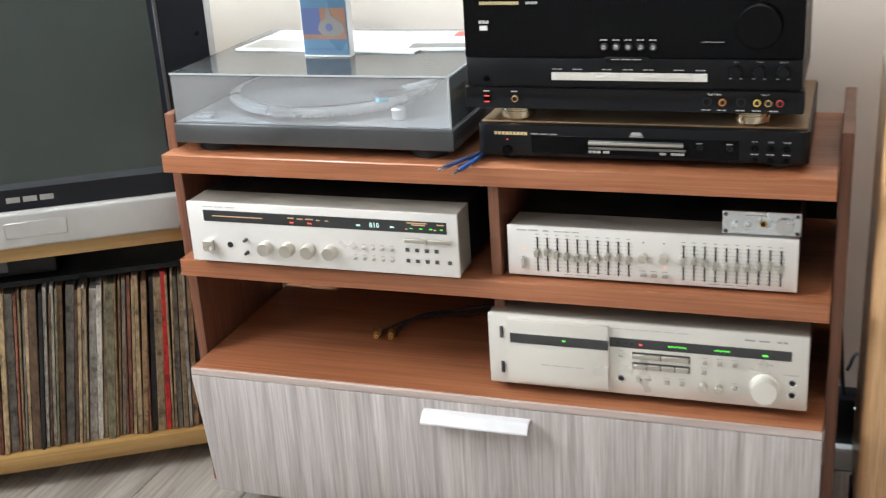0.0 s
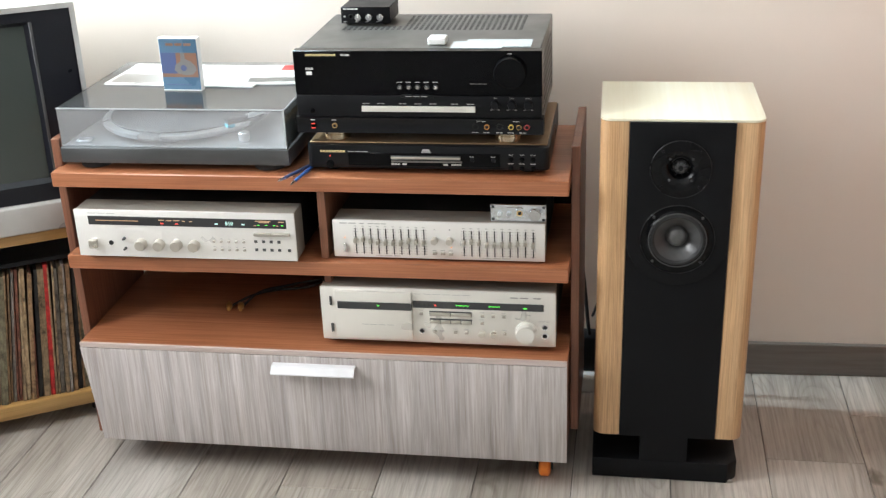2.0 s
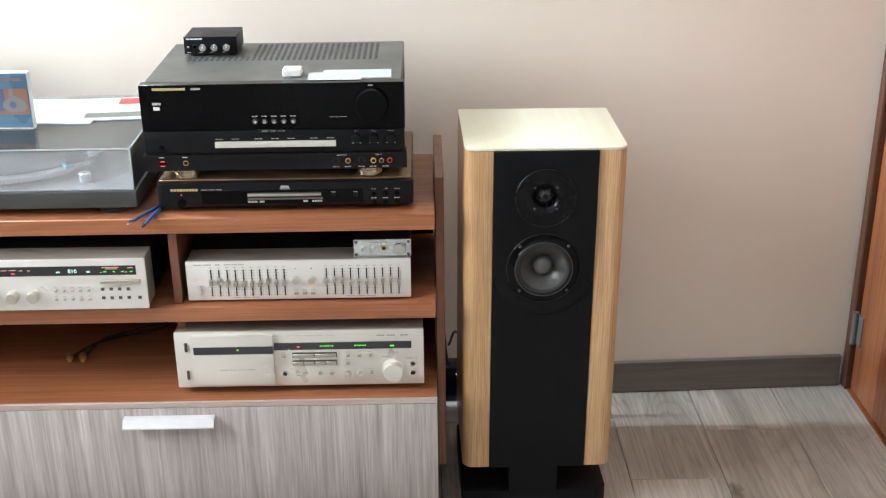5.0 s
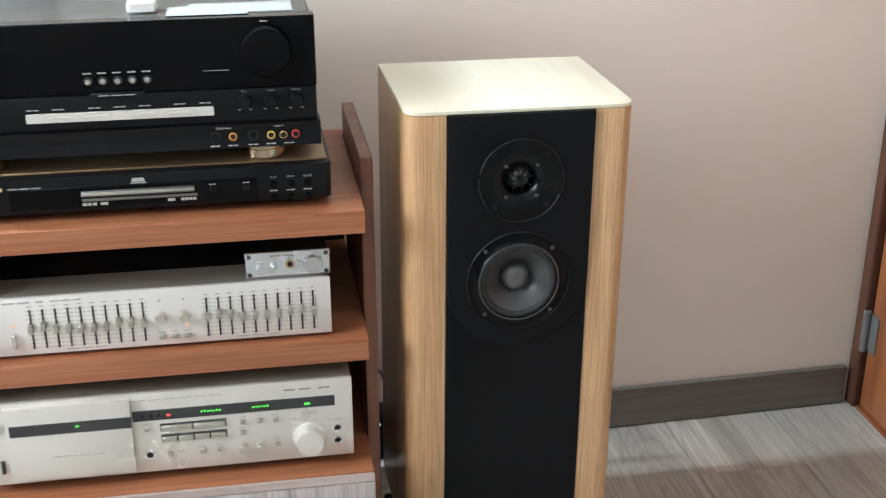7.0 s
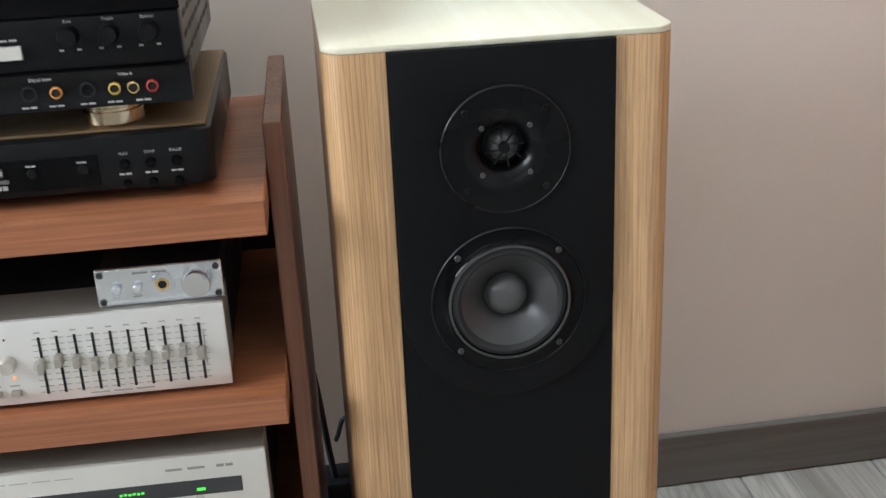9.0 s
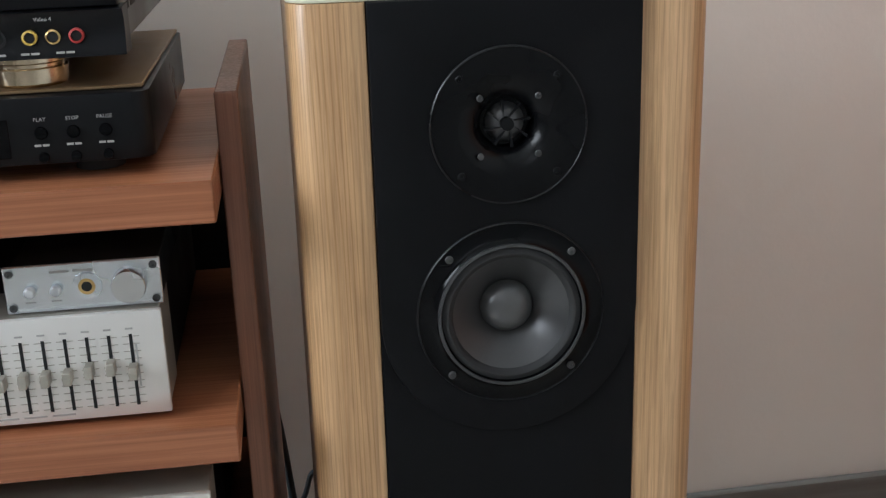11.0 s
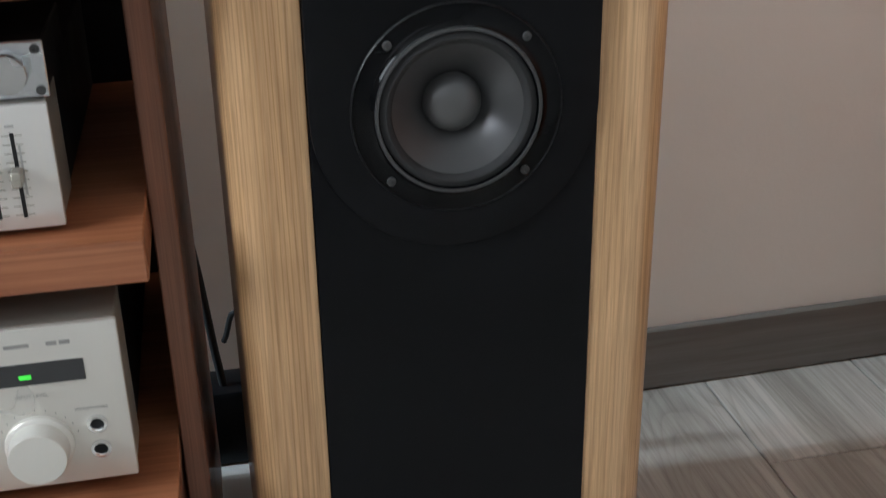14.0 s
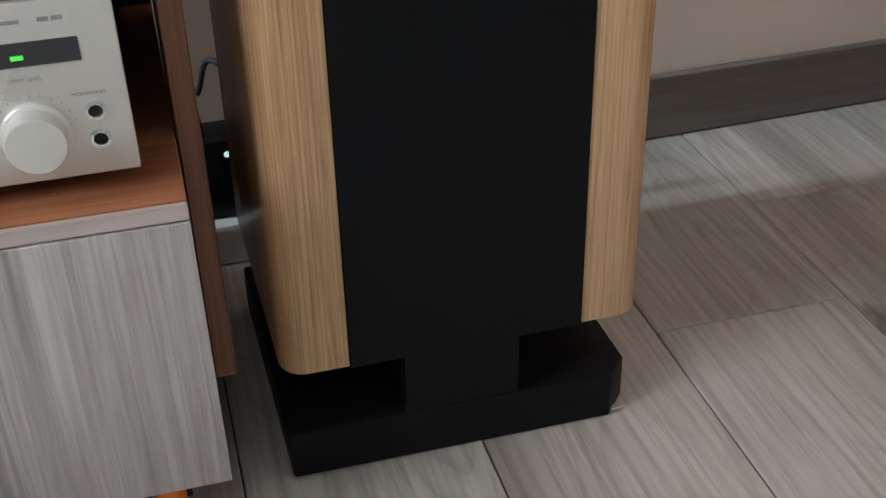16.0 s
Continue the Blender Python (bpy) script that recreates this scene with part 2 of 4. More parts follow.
M["platter"] = plain("cast_aluminium_platter", (0.7, 0.71, 0.72), 0.3, 0.9)
M["rubber"] = plain("black_rubber", (0.02, 0.02, 0.021), 0.7)
M["cone"] = plain("grey_coated_cone", (0.075, 0.075, 0.077), 0.38, 0.45, relief=0.04, vary=0.04)
M["cap"] = plain("dust_cap", (0.12, 0.12, 0.121), 0.34, 0.45)
# lighter black for the glints along the driver edges
M["rim"] = plain("dark_turned_rim", (0.018, 0.018, 0.019), 0.3, 0.3, relief=0.0)
M["orange"] = plain("orange_plastic_wheel", (0.85, 0.22, 0.02), 0.4)
M["white"] = plain("white_print", (0.75, 0.75, 0.73), 0.6, vary=0.03)
M["grey_print"] = plain("grey_print", (0.3, 0.29, 0.27), 0.6, vary=0.03)
M["dim_print"] = plain("dim_print", (0.45, 0.44, 0.42), 0.6, vary=0.03)
M["gold_print"] = plain("gold_print", (0.72, 0.58, 0.3), 0.4, 0.4, vary=0.03)
M["slipmat"] = plain("grey_slipmat", (0.06, 0.06, 0.062), 0.6)
M["dark_window"] = plain("smoked_display_window", (0.035, 0.036, 0.038), 0.18, relief=0.0)
M["slot"] = plain("black_slot", (0.008, 0.008, 0.008), 0.8)
M["red"] = plain("red_plastic", (0.42, 0.04, 0.035), 0.4)
M["yellow"] = plain("yellow_plastic", (0.62, 0.42, 0.08), 0.4)
M["amber"] = plain("amber_plastic", (0.55, 0.24, 0.05), 0.4)
M["blue"] = plain("blue_plastic", (0.03, 0.1, 0.34), 0.35)
M["cyan"] = plain("cyan_plastic", (0.03, 0.42, 0.55), 0.35)
M["paper"] = plain("white_paper", (0.8, 0.8, 0.78), 0.6, vary=0.06)
M["film"] = plain("clear_plastic_sheet", (0.46, 0.53, 0.56), 0.2, coat=0.6, vary=0.12)
M["page"] = plain("glossy_magazine_page", (0.62, 0.63, 0.62), 0.3, coat=0.4, vary=0.15, scale=200)
M["acrylic"] = acrylic("clear_scuffed_acrylic", 0.02, 0.07)
# front pane: the bright room's reflection put in as white haze
M["acrylic_glare"] = acrylic("hazy_scuffed_acrylic", 0.08, 0.2)
M["screen"] = plain("grey_green_picture_tube", (0.045, 0.056, 0.051), 0.12, coat=0.15, relief=0.0, vary=0.03, spec=0.4)
M["tv_black"] = plain("dark_navy_plastic_bezel", (0.007, 0.008, 0.012), 0.32, spec=0.3)
M["tv_silver"] = plain("silver_painted_plastic", (0.5, 0.495, 0.48), 0.36, 0.35)
M["led_red"] = glow("red_led", (1.0, 0.08, 0.06), 2.0)
M["led_green"] = glow("green_led", (0.1, 1.0, 0.08), 1.6)
M["led_orange"] = glow("orange_led", (1.0, 0.35, 0.12), 1.6)
M["vfd"] = glow("blue_green_display", (0.65, 1.0, 0.95), 1.5)
M["amber_glow"] = glow("amber_scale", (1.0, 0.62, 0.35), 0.5)
M["cas_blue"] = plain("blue_printed_card", (0.065, 0.135, 0.21), 0.3, coat=0.3)
M["cas_dark"] = plain("deep_blue_print", (0.06, 0.085, 0.19), 0.4)
M["cas_tan"] = plain("orange_tan_print", (0.2, 0.1, 0.06), 0.4)
M["steel_print"] = plain("steel_grey_print", (0.17, 0.165, 0.16), 0.35)


def sleeve(name, colour):
    """Worn printed card: blotches of print, scuffs along the spine."""
    m, nt, b = base_mat("sleeve_" + name, colour, 0.6, 0, 0, 0.3)
    v, vs = coords(nt, (1, 1, 1), True), coords(nt, (1, 1, 0.25), True)
    lo, hi = tuple(0.35 * x for x in colour), tuple(1.2 * x for x in colour)
    c = ramp(nt, noise_tex(nt, v, 45, 5, 0.65), [(0.34, lo), (0.5, colour), (0.66, hi)])
    c = mixc(nt, c, ramp(nt, noise_tex(nt, vs, 260, 4, 0.6), [(0.36, (0.55, 0.53, 0.5)), (0.6, (1.1, 1.08, 1.05))]), 0.8)
    oi = nt.nodes.new("ShaderNodeObjectInfo")
    c = mixc(nt, c, ramp(nt, oi.outputs["Random"], [(0.0, (0.55, 0.52, 0.5)), (0.5, (0.9, 0.86, 0.82)), (1.0, (1.15, 1.1, 1.05))]), 1.0)
    nt.links.new(c, b.inputs["Base Color"])
    bump(nt, b, noise_tex(nt, vs, 260, 4, 0.6), 0.2, 0.001)
    return m


SLEEVES = [sleeve(n, tuple(1.2 * x for x in c)) for n, c in (
    ("cream", (0.34, 0.26, 0.165)), ("tan", (0.25, 0.165, 0.095)), ("grey", (0.165, 0.16, 0.15)), ("white", (0.45, 0.44, 0.42)),
    ("brown", (0.13, 0.085, 0.058)), ("black", (0.028, 0.029, 0.031)), ("red", (0.5, 0.03, 0.03)), ("olive", (0.19, 0.18, 0.125)), ("rust", (0.24, 0.1, 0.07)))]

# ---- mesh helpers ----


def box(x0, x1, y0, y1, z0, z1, b=0.0, seg=1):
    bm = bmesh.new()
    bmesh.ops.create_cube(bm, size=1)
    for v in bm.verts:
        v.co = Vector(((x0 + x1) / 2 + v.co.x * (x1 - x0), (y0 + y1) / 2 + v.co.y * (y1 - y0), (z0 + z1) / 2 + v.co.z * (z1 - z0)))
    if b:
        bmesh.ops.bevel(bm, geom=bm.edges[:], offset=b, segments=seg, profile=0.5, affect="EDGES")
    return bm


def lathe(profile, n=32, axis="y", cx=0.0, cz=0.0):
    """Turned body: profile of (radius, along the axis); along y it faces -y with its centre at x, z; along z at x, y."""
    bm = bmesh.new()
    rings = []
    for r, a in profile:
        if r < 1e-6:
            rings.append([bm.verts.new((cx, a, cz) if axis == "y" else (cx, cz, a))])
        else:
            rings.append([bm.verts.new((cx + r * math.cos(k * math.tau / n), a, cz + r * math.sin(k * math.tau / n)) if axis == "y" else
                                       (cx + r * math.cos(k * math.tau / n), cz + r * math.sin(k * math.tau / n), a)) for k in range(n)])
    for p, q in zip(rings, rings[1:]):
        for k in range(n):
            j = (k + 1) % n
            f = [p[k % len(p)], p[j % len(p)], q[j % len(q)], q[k % len(q)]]
            f = list(dict.fromkeys(f))
            if len(f) > 2:
                bm.faces.new(f)
    bmesh.ops.recalc_face_normals(bm, faces=bm.faces[:])
    return bm


def rod(r, y0, y1, cx=0.0, cz=0.0, n=20, b=0.0008, axis="y"):
    return lathe([(0, y0), (r - b, y0), (r, y0 + b), (r, y1 - b), (r - b, y1), (0, y1)], n, axis, cx, cz)


def prism(outline, a0, a1, axis="y", b=0.0):
    """A flat outline pushed through a thickness: outline in x, z along y, or in x, y along z."""
    bm = bmesh.new()
    vs = [bm.verts.new((u, a0, v) if axis == "y" else (u, v, a0)) for u, v in outline]
    f = bm.faces.new(vs)
    ex = bmesh.ops.extrude_face_region(bm, geom=[f])
    d = Vector((0, a1 - a0, 0)) if axis == "y" else Vector((0, 0, a1 - a0))
    bmesh.ops.translate(bm, vec=d, verts=[g for g in ex["geom"] if isinstance(g, bmesh.types.BMVert)])
    bmesh.ops.recalc_face_normals(bm, faces=bm.faces[:])
    if b:
        edges = [e for e in bm.edges if len(e.link_faces) == 2 and e.calc_face_angle(0) > 1.0]
        bmesh.ops.bevel(bm, geom=edges, offset=b, segments=2, profile=0.5, affect="EDGES")
    return bm


def merged(*parts):
    out = bmesh.new()
    for p in parts:
        me = bpy.data.meshes.new("tmp")
        p.to_mesh(me)
        p.free()
        out.from_mesh(me)
        bpy.data.meshes.remove(me)
    return out


def arc(cx, cy, r, a0, a1, n=8):
    return [(cx + r * math.cos(radians(a0 + (a1 - a0) * k / n)), cy + r * math.sin(radians(a0 + (a1 - a0) * k / n))) for k in range(n + 1)]


def smooth(me, angle=40):
    for p in me.polygons:
        p.use_smooth = True
    me.set_sharp_from_angle(angle=radians(angle))


def part(name, bm, material, parent, label="", loc=(0, 0, 0), turn=(0, 0, 0)):
    me = bpy.data.meshes.new(name)
    bm.to_mesh(me)
    bm.free()
    me.materials.append(material)
    smooth(me)
    ob = new(name, me)
    ob.parent = parent
    ob.matrix_basis = pose(*loc, *turn)
    if label:
        ob["label"] = label
    return ob


def again(ob, loc, parent=None, turn=(0, 0, 0)):
    o = new(ob.name.split(".")[0], ob.data)
    o.parent = parent or ob.parent
    o.matrix_basis = pose(*loc, *turn)
    return o


def thing(name, label, category, loc=(0, 0, 0), rz=0.0, group="", kind=""):
    ob = new(name)
    ob.empty_display_size = 0.05
    ob.matrix_basis = pose(*loc, 0, 0, rz)
    return tagged(ob, label, category, group, kind)


def single(name, bm, material, label, category, loc=(0, 0, 0), turn=(0, 0, 0), group="", kind=""):
    ob = part(name, bm, material, None, "", loc, turn)
    return tagged(ob, label, category, group, kind)


def mesh_of(ob, name):
    """A mesh from a curve or text object, which goes."""
    me = bpy.data.meshes.new_from_object(ob)
    me.name = name
    data = ob.data
    bpy.data.objects.remove(ob)
    bpy.data.curves.remove(data)
    return me


def lettering(words, size, material, parent, x, y, z, centre=True):
    """Printed words standing on a front that faces -y."""
    c = bpy.data.curves.new("words", "FONT")
    c.body, c.size, c.extrude, c.resolution_u = words, size, 0.00005, 2
    c.align_x = "CENTER" if centre else "LEFT"
    me = mesh_of(bpy.data.objects.new("words", c), "lettering")
    me.materials.append(material)
    ob = new("lettering", me)
    ob.parent = parent
    ob.matrix_basis = pose(x, y, z, 90, 0, 0)
    return ob


def bars(x0, x1, z, h, material, parent, y, n=1, name="print"):
    """Unreadable print: short flat bars in a row."""
    w = (x1 - x0) / n
    bm = merged(*[box(x0 + i * w, x0 + (i + 0.82) * w, y - 0.0003, y + 0.0002, z - h / 2, z + h / 2) for i in range(n)])
    return part(name, bm, material, parent)


def tube(points, r, material, parent=None, name="cable"):
    c = bpy.data.curves.new("path", "CURVE")
    c.dimensions, c.bevel_depth, c.bevel_resolution, c.resolution_u = "3D", r, 3, 6
    s = c.splines.new("BEZIER")
    s.bezier_points.add(len(points) - 1)
    for bp, p in zip(s.bezier_points, points):
        bp.co, bp.handle_left_type, bp.handle_right_type = p, "AUTO", "AUTO"
    c.use_fill_caps = True
    me = mesh_of(bpy.data.objects.new("path", c), name)
    me.materials.append(material)
    smooth(me, 60)
    ob = new(name, me)
    ob.parent = parent
    return ob

# ---- room ----


def back_y(x):
    return 0.525 + 0.03 * (x - 0.6)


single("wall_back", prism([(-2.5, back_y(-2.5)), (1.2, back_y(1.2)), (1.2, 0.75), (-2.5, 0.75)], 0, CEIL, "z"), M["wall"],
       "plain warm white painted wall behind the hi-fi", "wall", kind="structure")
# unseen walls closing the room; their dark colour holds the fill light down
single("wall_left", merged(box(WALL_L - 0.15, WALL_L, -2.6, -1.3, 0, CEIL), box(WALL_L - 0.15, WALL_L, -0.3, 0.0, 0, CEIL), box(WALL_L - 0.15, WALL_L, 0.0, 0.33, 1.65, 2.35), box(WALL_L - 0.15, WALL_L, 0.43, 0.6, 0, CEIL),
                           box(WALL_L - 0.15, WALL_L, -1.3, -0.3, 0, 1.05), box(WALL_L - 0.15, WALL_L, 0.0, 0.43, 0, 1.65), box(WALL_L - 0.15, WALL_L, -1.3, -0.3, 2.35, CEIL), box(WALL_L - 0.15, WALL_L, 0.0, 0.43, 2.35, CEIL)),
       M["wall_low_bounce"], "unseen wall with two window openings, darkened to cut bounce light", "wall", kind="structure")
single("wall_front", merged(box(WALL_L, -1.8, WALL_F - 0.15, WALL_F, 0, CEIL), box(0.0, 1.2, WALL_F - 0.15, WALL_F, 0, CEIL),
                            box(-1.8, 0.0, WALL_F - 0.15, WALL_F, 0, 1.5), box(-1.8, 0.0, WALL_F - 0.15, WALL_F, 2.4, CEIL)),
       M["wall_low_bounce"], "unseen wall with a window opening, darkened to cut bounce light", "wall", kind="structure")
single("wall_right", merged(box(0.955, 1.1, -3.5, -0.36, 0, CEIL), box(0.955, 1.1, -0.36, 0.6, 2.08, CEIL)), M["wall_low_bounce"],
       "unseen wall beside the door, darkened to cut bounce light", "wall", kind="structure")
single("ceiling", box(WALL_L - 0.15, 1.2, WALL_F - 0.15, 0.75, CEIL, CEIL + 0.12), M["ceiling"], "plain white ceiling", "ceiling", kind="structure")
# the slit and the front window are made up to house added lamps
for nm, x0, x1, z0, z1, side in (("window_1", -1.3, -0.3, 1.05, 2.35, True), ("window_3", 0.33, 0.43, 1.65, 2.35, True), ("window_2", -1.8, 0.0, 1.5, 2.4, False)):
    w = thing(nm, "unseen white framed window around an area lamp", "window", kind="structure")
    mid, fw = (x0 + x1) / 2, 0.03 if x1 - x0 > 0.5 else 0.012
    for u0, u1, v0, v1 in ((x0, x0 + fw, z0, z1), (x1 - fw, x1, z0, z1), (x0 + fw, x1 - fw, z0, z0 + 0.05), (x0 + fw, x1 - fw, z1 - 0.05, z1), (mid - 0.015, mid + 0.015, z0 + 0.05, z1 - 0.05)):
        if x1 - x0 < 0.5 and u0 > x0 and u1 < x1 and v1 - v0 > 0.5:
            continue
        part("window_frame", box(WALL_L - 0.015, WALL_L + 0.02, u0, u1, v0, v1, 0.004) if side else box(u0, u1, WALL_F - 0.015, WALL_F + 0.02, v0, v1, 0.004), M["white"], w)
    part("window_sill", box(WALL_L, WALL_L + 0.06, x0, x1, z0 - 0.025, z0 - 0.002, 0.004) if side else box(x0, x1, WALL_F, WALL_F + 0.06, z0 - 0.025, z0 - 0.002, 0.004), M["white"], w)
single("baseboard", prism([(WALL_L, back_y(WALL_L) - 0.015), (0.932, back_y(0.932) - 0.015), (0.932, back_y(0.932)), (WALL_L, back_y(WALL_L))], 0, 0.078, "z", 0.005),
       M["skirting"], "dark grey wood-grained skirting board along the wall", "baseboard", kind="structure")

door = thing("door_1", "closed red-brown veneered door with a steel hinge", "door", (0.95, 0, 0), kind="structure")
part("door_leaf", box(0, 0.04, -0.33, 0.498, 0.008, 2.04, 0.003), M["door"], door)
part("door_frame", box(-0.012, 0.06, 0.502, 0.532, 0, 2.08, 0.003), M["door_frame"], door, "dark brown door jamb")
part("door_frame", box(-0.012, 0.06, -0.362, -0.334, 0, 2.08, 0.003), M["door_frame"], door, "dark brown door jamb")
part("door_frame", box(-0.012, 0.06, -0.334, 0.502, 2.045, 2.08, 0.003), M["door_frame"], door, "dark brown door head")
part("threshold", box(-0.006, 0.04, -0.33, 0.5, 0.0005, 0.006, 0.001), M["door"], door, "thin red-brown threshold strip")
for hz in (0.12, 1.8):
    h = part("hinge", merged(rod(0.007, hz, hz + 0.08, -0.008, 0.5, 12, 0.001, "z"), box(-0.003, 0.0, 0.47, 0.5, hz + 0.004, hz + 0.076)), M["grey_metal"], door, "steel butt hinge")

# ---- rack ----
RW = -0.961
rack = thing("media_rack", "reddish walnut hi-fi rack with grey drawer on orange castors", "rack", (0, 0, 0))
part("top_shelf", box(RW - 0.009, 0.0, 0.024, 0.36, 0.602, 0.63, 0.0012), M["rack"], rack)
part("middle_shelf", box(RW - 0.005, 0.0, 0.026, 0.36, 0.433, 0.461, 0.0012), M["rack"], rack)
part("lower_shelf", box(RW + 0.002, 0, 0.006, 0.37, 0.268, 0.285, 0.001), M["rack"], rack)
part("edge_band", box(RW + 0.002, 0, 0.0, 0.0055, 0.2745, 0.285, 0.0008), M["grey_edge"], rack, "pale grey edge band")
part("side_panel", box(0.001, 0.017, 0.092, 0.345, 0.085, 0.673, 0.0012), M["rack_v_shaded"], rack)
part("side_panel", box(RW - 0.018, RW - 0.002, 0.062, 0.345, 0.085, 0.684, 0.0012), M["rack_v_shaded"], rack)
part("divider", box(-0.464, -0.449, 0.045, 0.345, 0.4615, 0.6015, 0.001), M["rack_v_shaded"], rack)
part("divider", box(-0.464, -0.450, 0.05, 0.345, 0.2855, 0.4325, 0.001), M["rack_v_shaded"], rack)
part("back_panel", box(RW, -0.001, 0.361, 0.366, 0.2, 0.4325), M["black_metal"], rack, "black back board")
part("back_panel", merged(box(RW, -0.03, 0.361, 0.366, 0.4335, 0.6), box(-0.03, -0.001, 0.361, 0.366, 0.4335, 0.57)), M["black_metal"], rack, "black back board")
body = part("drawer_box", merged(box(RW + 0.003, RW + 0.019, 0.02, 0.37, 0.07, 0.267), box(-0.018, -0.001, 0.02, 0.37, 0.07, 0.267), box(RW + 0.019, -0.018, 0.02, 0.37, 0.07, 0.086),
                                 box(RW + 0.019, -0.018, 0.355, 0.37, 0.086, 0.267)), M["rack_v_shaded"], rack)
front = part("drawer_front", prism([(RW + 0.022, 0.066), (0, 0.066), (0, 0.2735), (RW + 0.002, 0.2735)], -0.001, 0.0055, "y", 0.0008), M["grey_wood"], rack, "grey-brown wood-grained drawer front")
hx0, hx1 = -0.565, -0.402
hp = [(-0.001, 0.2595), (-0.014, 0.2595), (-0.025, 0.2475), (-0.025, 0.2448), (-0.0225, 0.2448), (-0.0125, 0.2565), (-0.001, 0.2565)]
bm = bmesh.new()
ends = [[bm.verts.new((x, y, z)) for y, z in hp] for x in (hx0, hx1)]
for k in range(len(hp)):
    j = (k + 1) % len(hp)
    bm.faces.new((ends[0][k], ends[0][j], ends[1][j], ends[1][k]))
bm.faces.new(ends[0])
bm.faces.new(ends[1])
bmesh.ops.recalc_face_normals(bm, faces=bm.faces[:])
part("handle", bm, M["white_bar"], front, "white lacquered folded metal handle")


def castor(x, y):
    c = part("castor", prism([(x - 0.02, 0.066), (x - 0.02, 0.06), (x - 0.0165, 0.06), (x - 0.0165, 0.02), (x - 0.0125, 0.02), (x - 0.0125, 0.056), (x + 0.0125, 0.056), (x + 0.0125, 0.02),
                              (x + 0.0165, 0.02), (x + 0.0165, 0.06), (x + 0.02, 0.06), (x + 0.02, 0.066)], y - 0.012, y + 0.018), M["black"], rack, "black castor bracket")
    w = lathe([(0, -0.011), (0.02, -0.011), (0.025, -0.007), (0.025, 0.007), (0.02, 0.011), (0, 0.011)], 28)
    wh = part("wheel", w, M["orange"], c, "bright orange plastic wheel", (x, y + 0.002, 0.0252), (0, 0, 90))
    return c


for cx, cy in ((-0.046, 0.055), (-0.875, 0.15), (-0.036, 0.32), (-0.875, 0.32)):
    castor(cx, cy)

# ---- speaker ----
spk = thing("floor_speaker", "oak veneered floorstanding loudspeaker with black baffle on a black plinth", "loudspeaker", (0.1875, 0.06, 0.0))
spk.matrix_basis = pose(0.1875, 0.06, 0.0011, 0, 0.5, 1.0)
HWD, DEP = 0.141, 0.245
RC = 0.02
rim = [(-HWD, DEP), *arc(-HWD + RC, RC, RC, 180, 270, 8)], [*arc(HWD - RC, RC, RC, 270, 360, 8), (HWD, DEP)]
part("cabinet", prism(rim[0] + [(-0.091, 0.0), (-0.091, 0.04), (0.091, 0.04), (0.091, 0.0)] + rim[1], 0.097, 0.7285, "z", 0.001), M["oak"], spk)
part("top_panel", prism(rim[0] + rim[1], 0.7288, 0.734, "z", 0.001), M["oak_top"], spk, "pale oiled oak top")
bz, tz = 0.512, 0.6445


def pierced(outline, holes, y0, y1, edge=0.0):
    """A flat plate facing -y with round holes through it."""
    bm = bmesh.new()
    edges = []
    for loop in [outline] + [arc(cx, cz, r, 0, 360, 40)[:-1] for cx, cz, r in holes]:
        vs = [bm.verts.new((x, y0, z)) for x, z in loop]
        edges += [bm.edges.new((vs[k], vs[(k + 1) % len(vs)])) for k in range(len(vs))]
    bmesh.ops.triangle_fill(bm, edges=edges, use_beauty=True)
    ex = bmesh.ops.extrude_face_region(bm, geom=bm.faces[:])
    bmesh.ops.translate(bm, vec=(0, y1 - y0, 0), verts=[g for g in ex["geom"] if isinstance(g, bmesh.types.BMVert)])
    bmesh.ops.recalc_face_normals(bm, faces=bm.faces[:])
    if edge:
        lip = [e for e in bm.edges if all(abs(v.co.y - y0) < 1e-6 for v in e.verts) and e.calc_face_angle(0) > 1.0]
        bmesh.ops.bevel(bm, geom=lip, offset=edge, segments=2, profile=0.5, affect="EDGES")
    return bm


part("lower_panel", pierced([(-0.0905, 0.0965), (-0.05, 0.0965), (-0.05, 0.043), (0.04, 0.043), (0.04, 0.0965), (0.0905, 0.0965), (0.0905, 0.7285), (-0.0905, 0.7285)], [(0, bz, 0.05), (0, tz, 0.03)], -0.0012, 0.006),
     M["black_matte"], spk, "black painted front panel")
part("baffle", pierced([(-0.0905, 0.7286), *arc(0, bz, 0.0905, 180, 360, 28), (0.0905, 0.7286)], [(0, bz, 0.05), (0, tz, 0.03)], -0.0048, -0.001, 0.0014), M["black_matte"], spk, "black baffle with a rounded lower end")
tw = part("tweeter", lathe([(0.0525, -0.005), (0.052, -0.0065), (0.035, -0.0068), (0.032, -0.0062), (0.026, -0.004), (0.021, 0.0), (0.0175, 0.006), (0.0165, 0.012), (0, 0.012)], 48, "y", 0, tz), M["black_semi"], spk, "round black horn tweeter")
part("dome", lathe([(0.0135, 0.011), (0.012, 0.006), (0.008, 0.003), (0, 0.0015)], 24, "y", 0, tz), M["cap"], tw)
part("phase_plug", merged(*[prism([(0.016 * math.cos(a) - 0.0009 * math.sin(a), tz + 0.016 * math.sin(a) + 0.0009 * math.cos(a)), (0.005 * math.cos(a + 0.25), tz + 0.005 * math.sin(a + 0.25)),
                                   (0.016 * math.cos(a) + 0.0009 * math.sin(a), tz + 0.016 * math.sin(a) - 0.0009 * math.cos(a))], -0.0005, 0.003) for a in [k * math.tau / 8 + 0.2 for k in range(8)]],
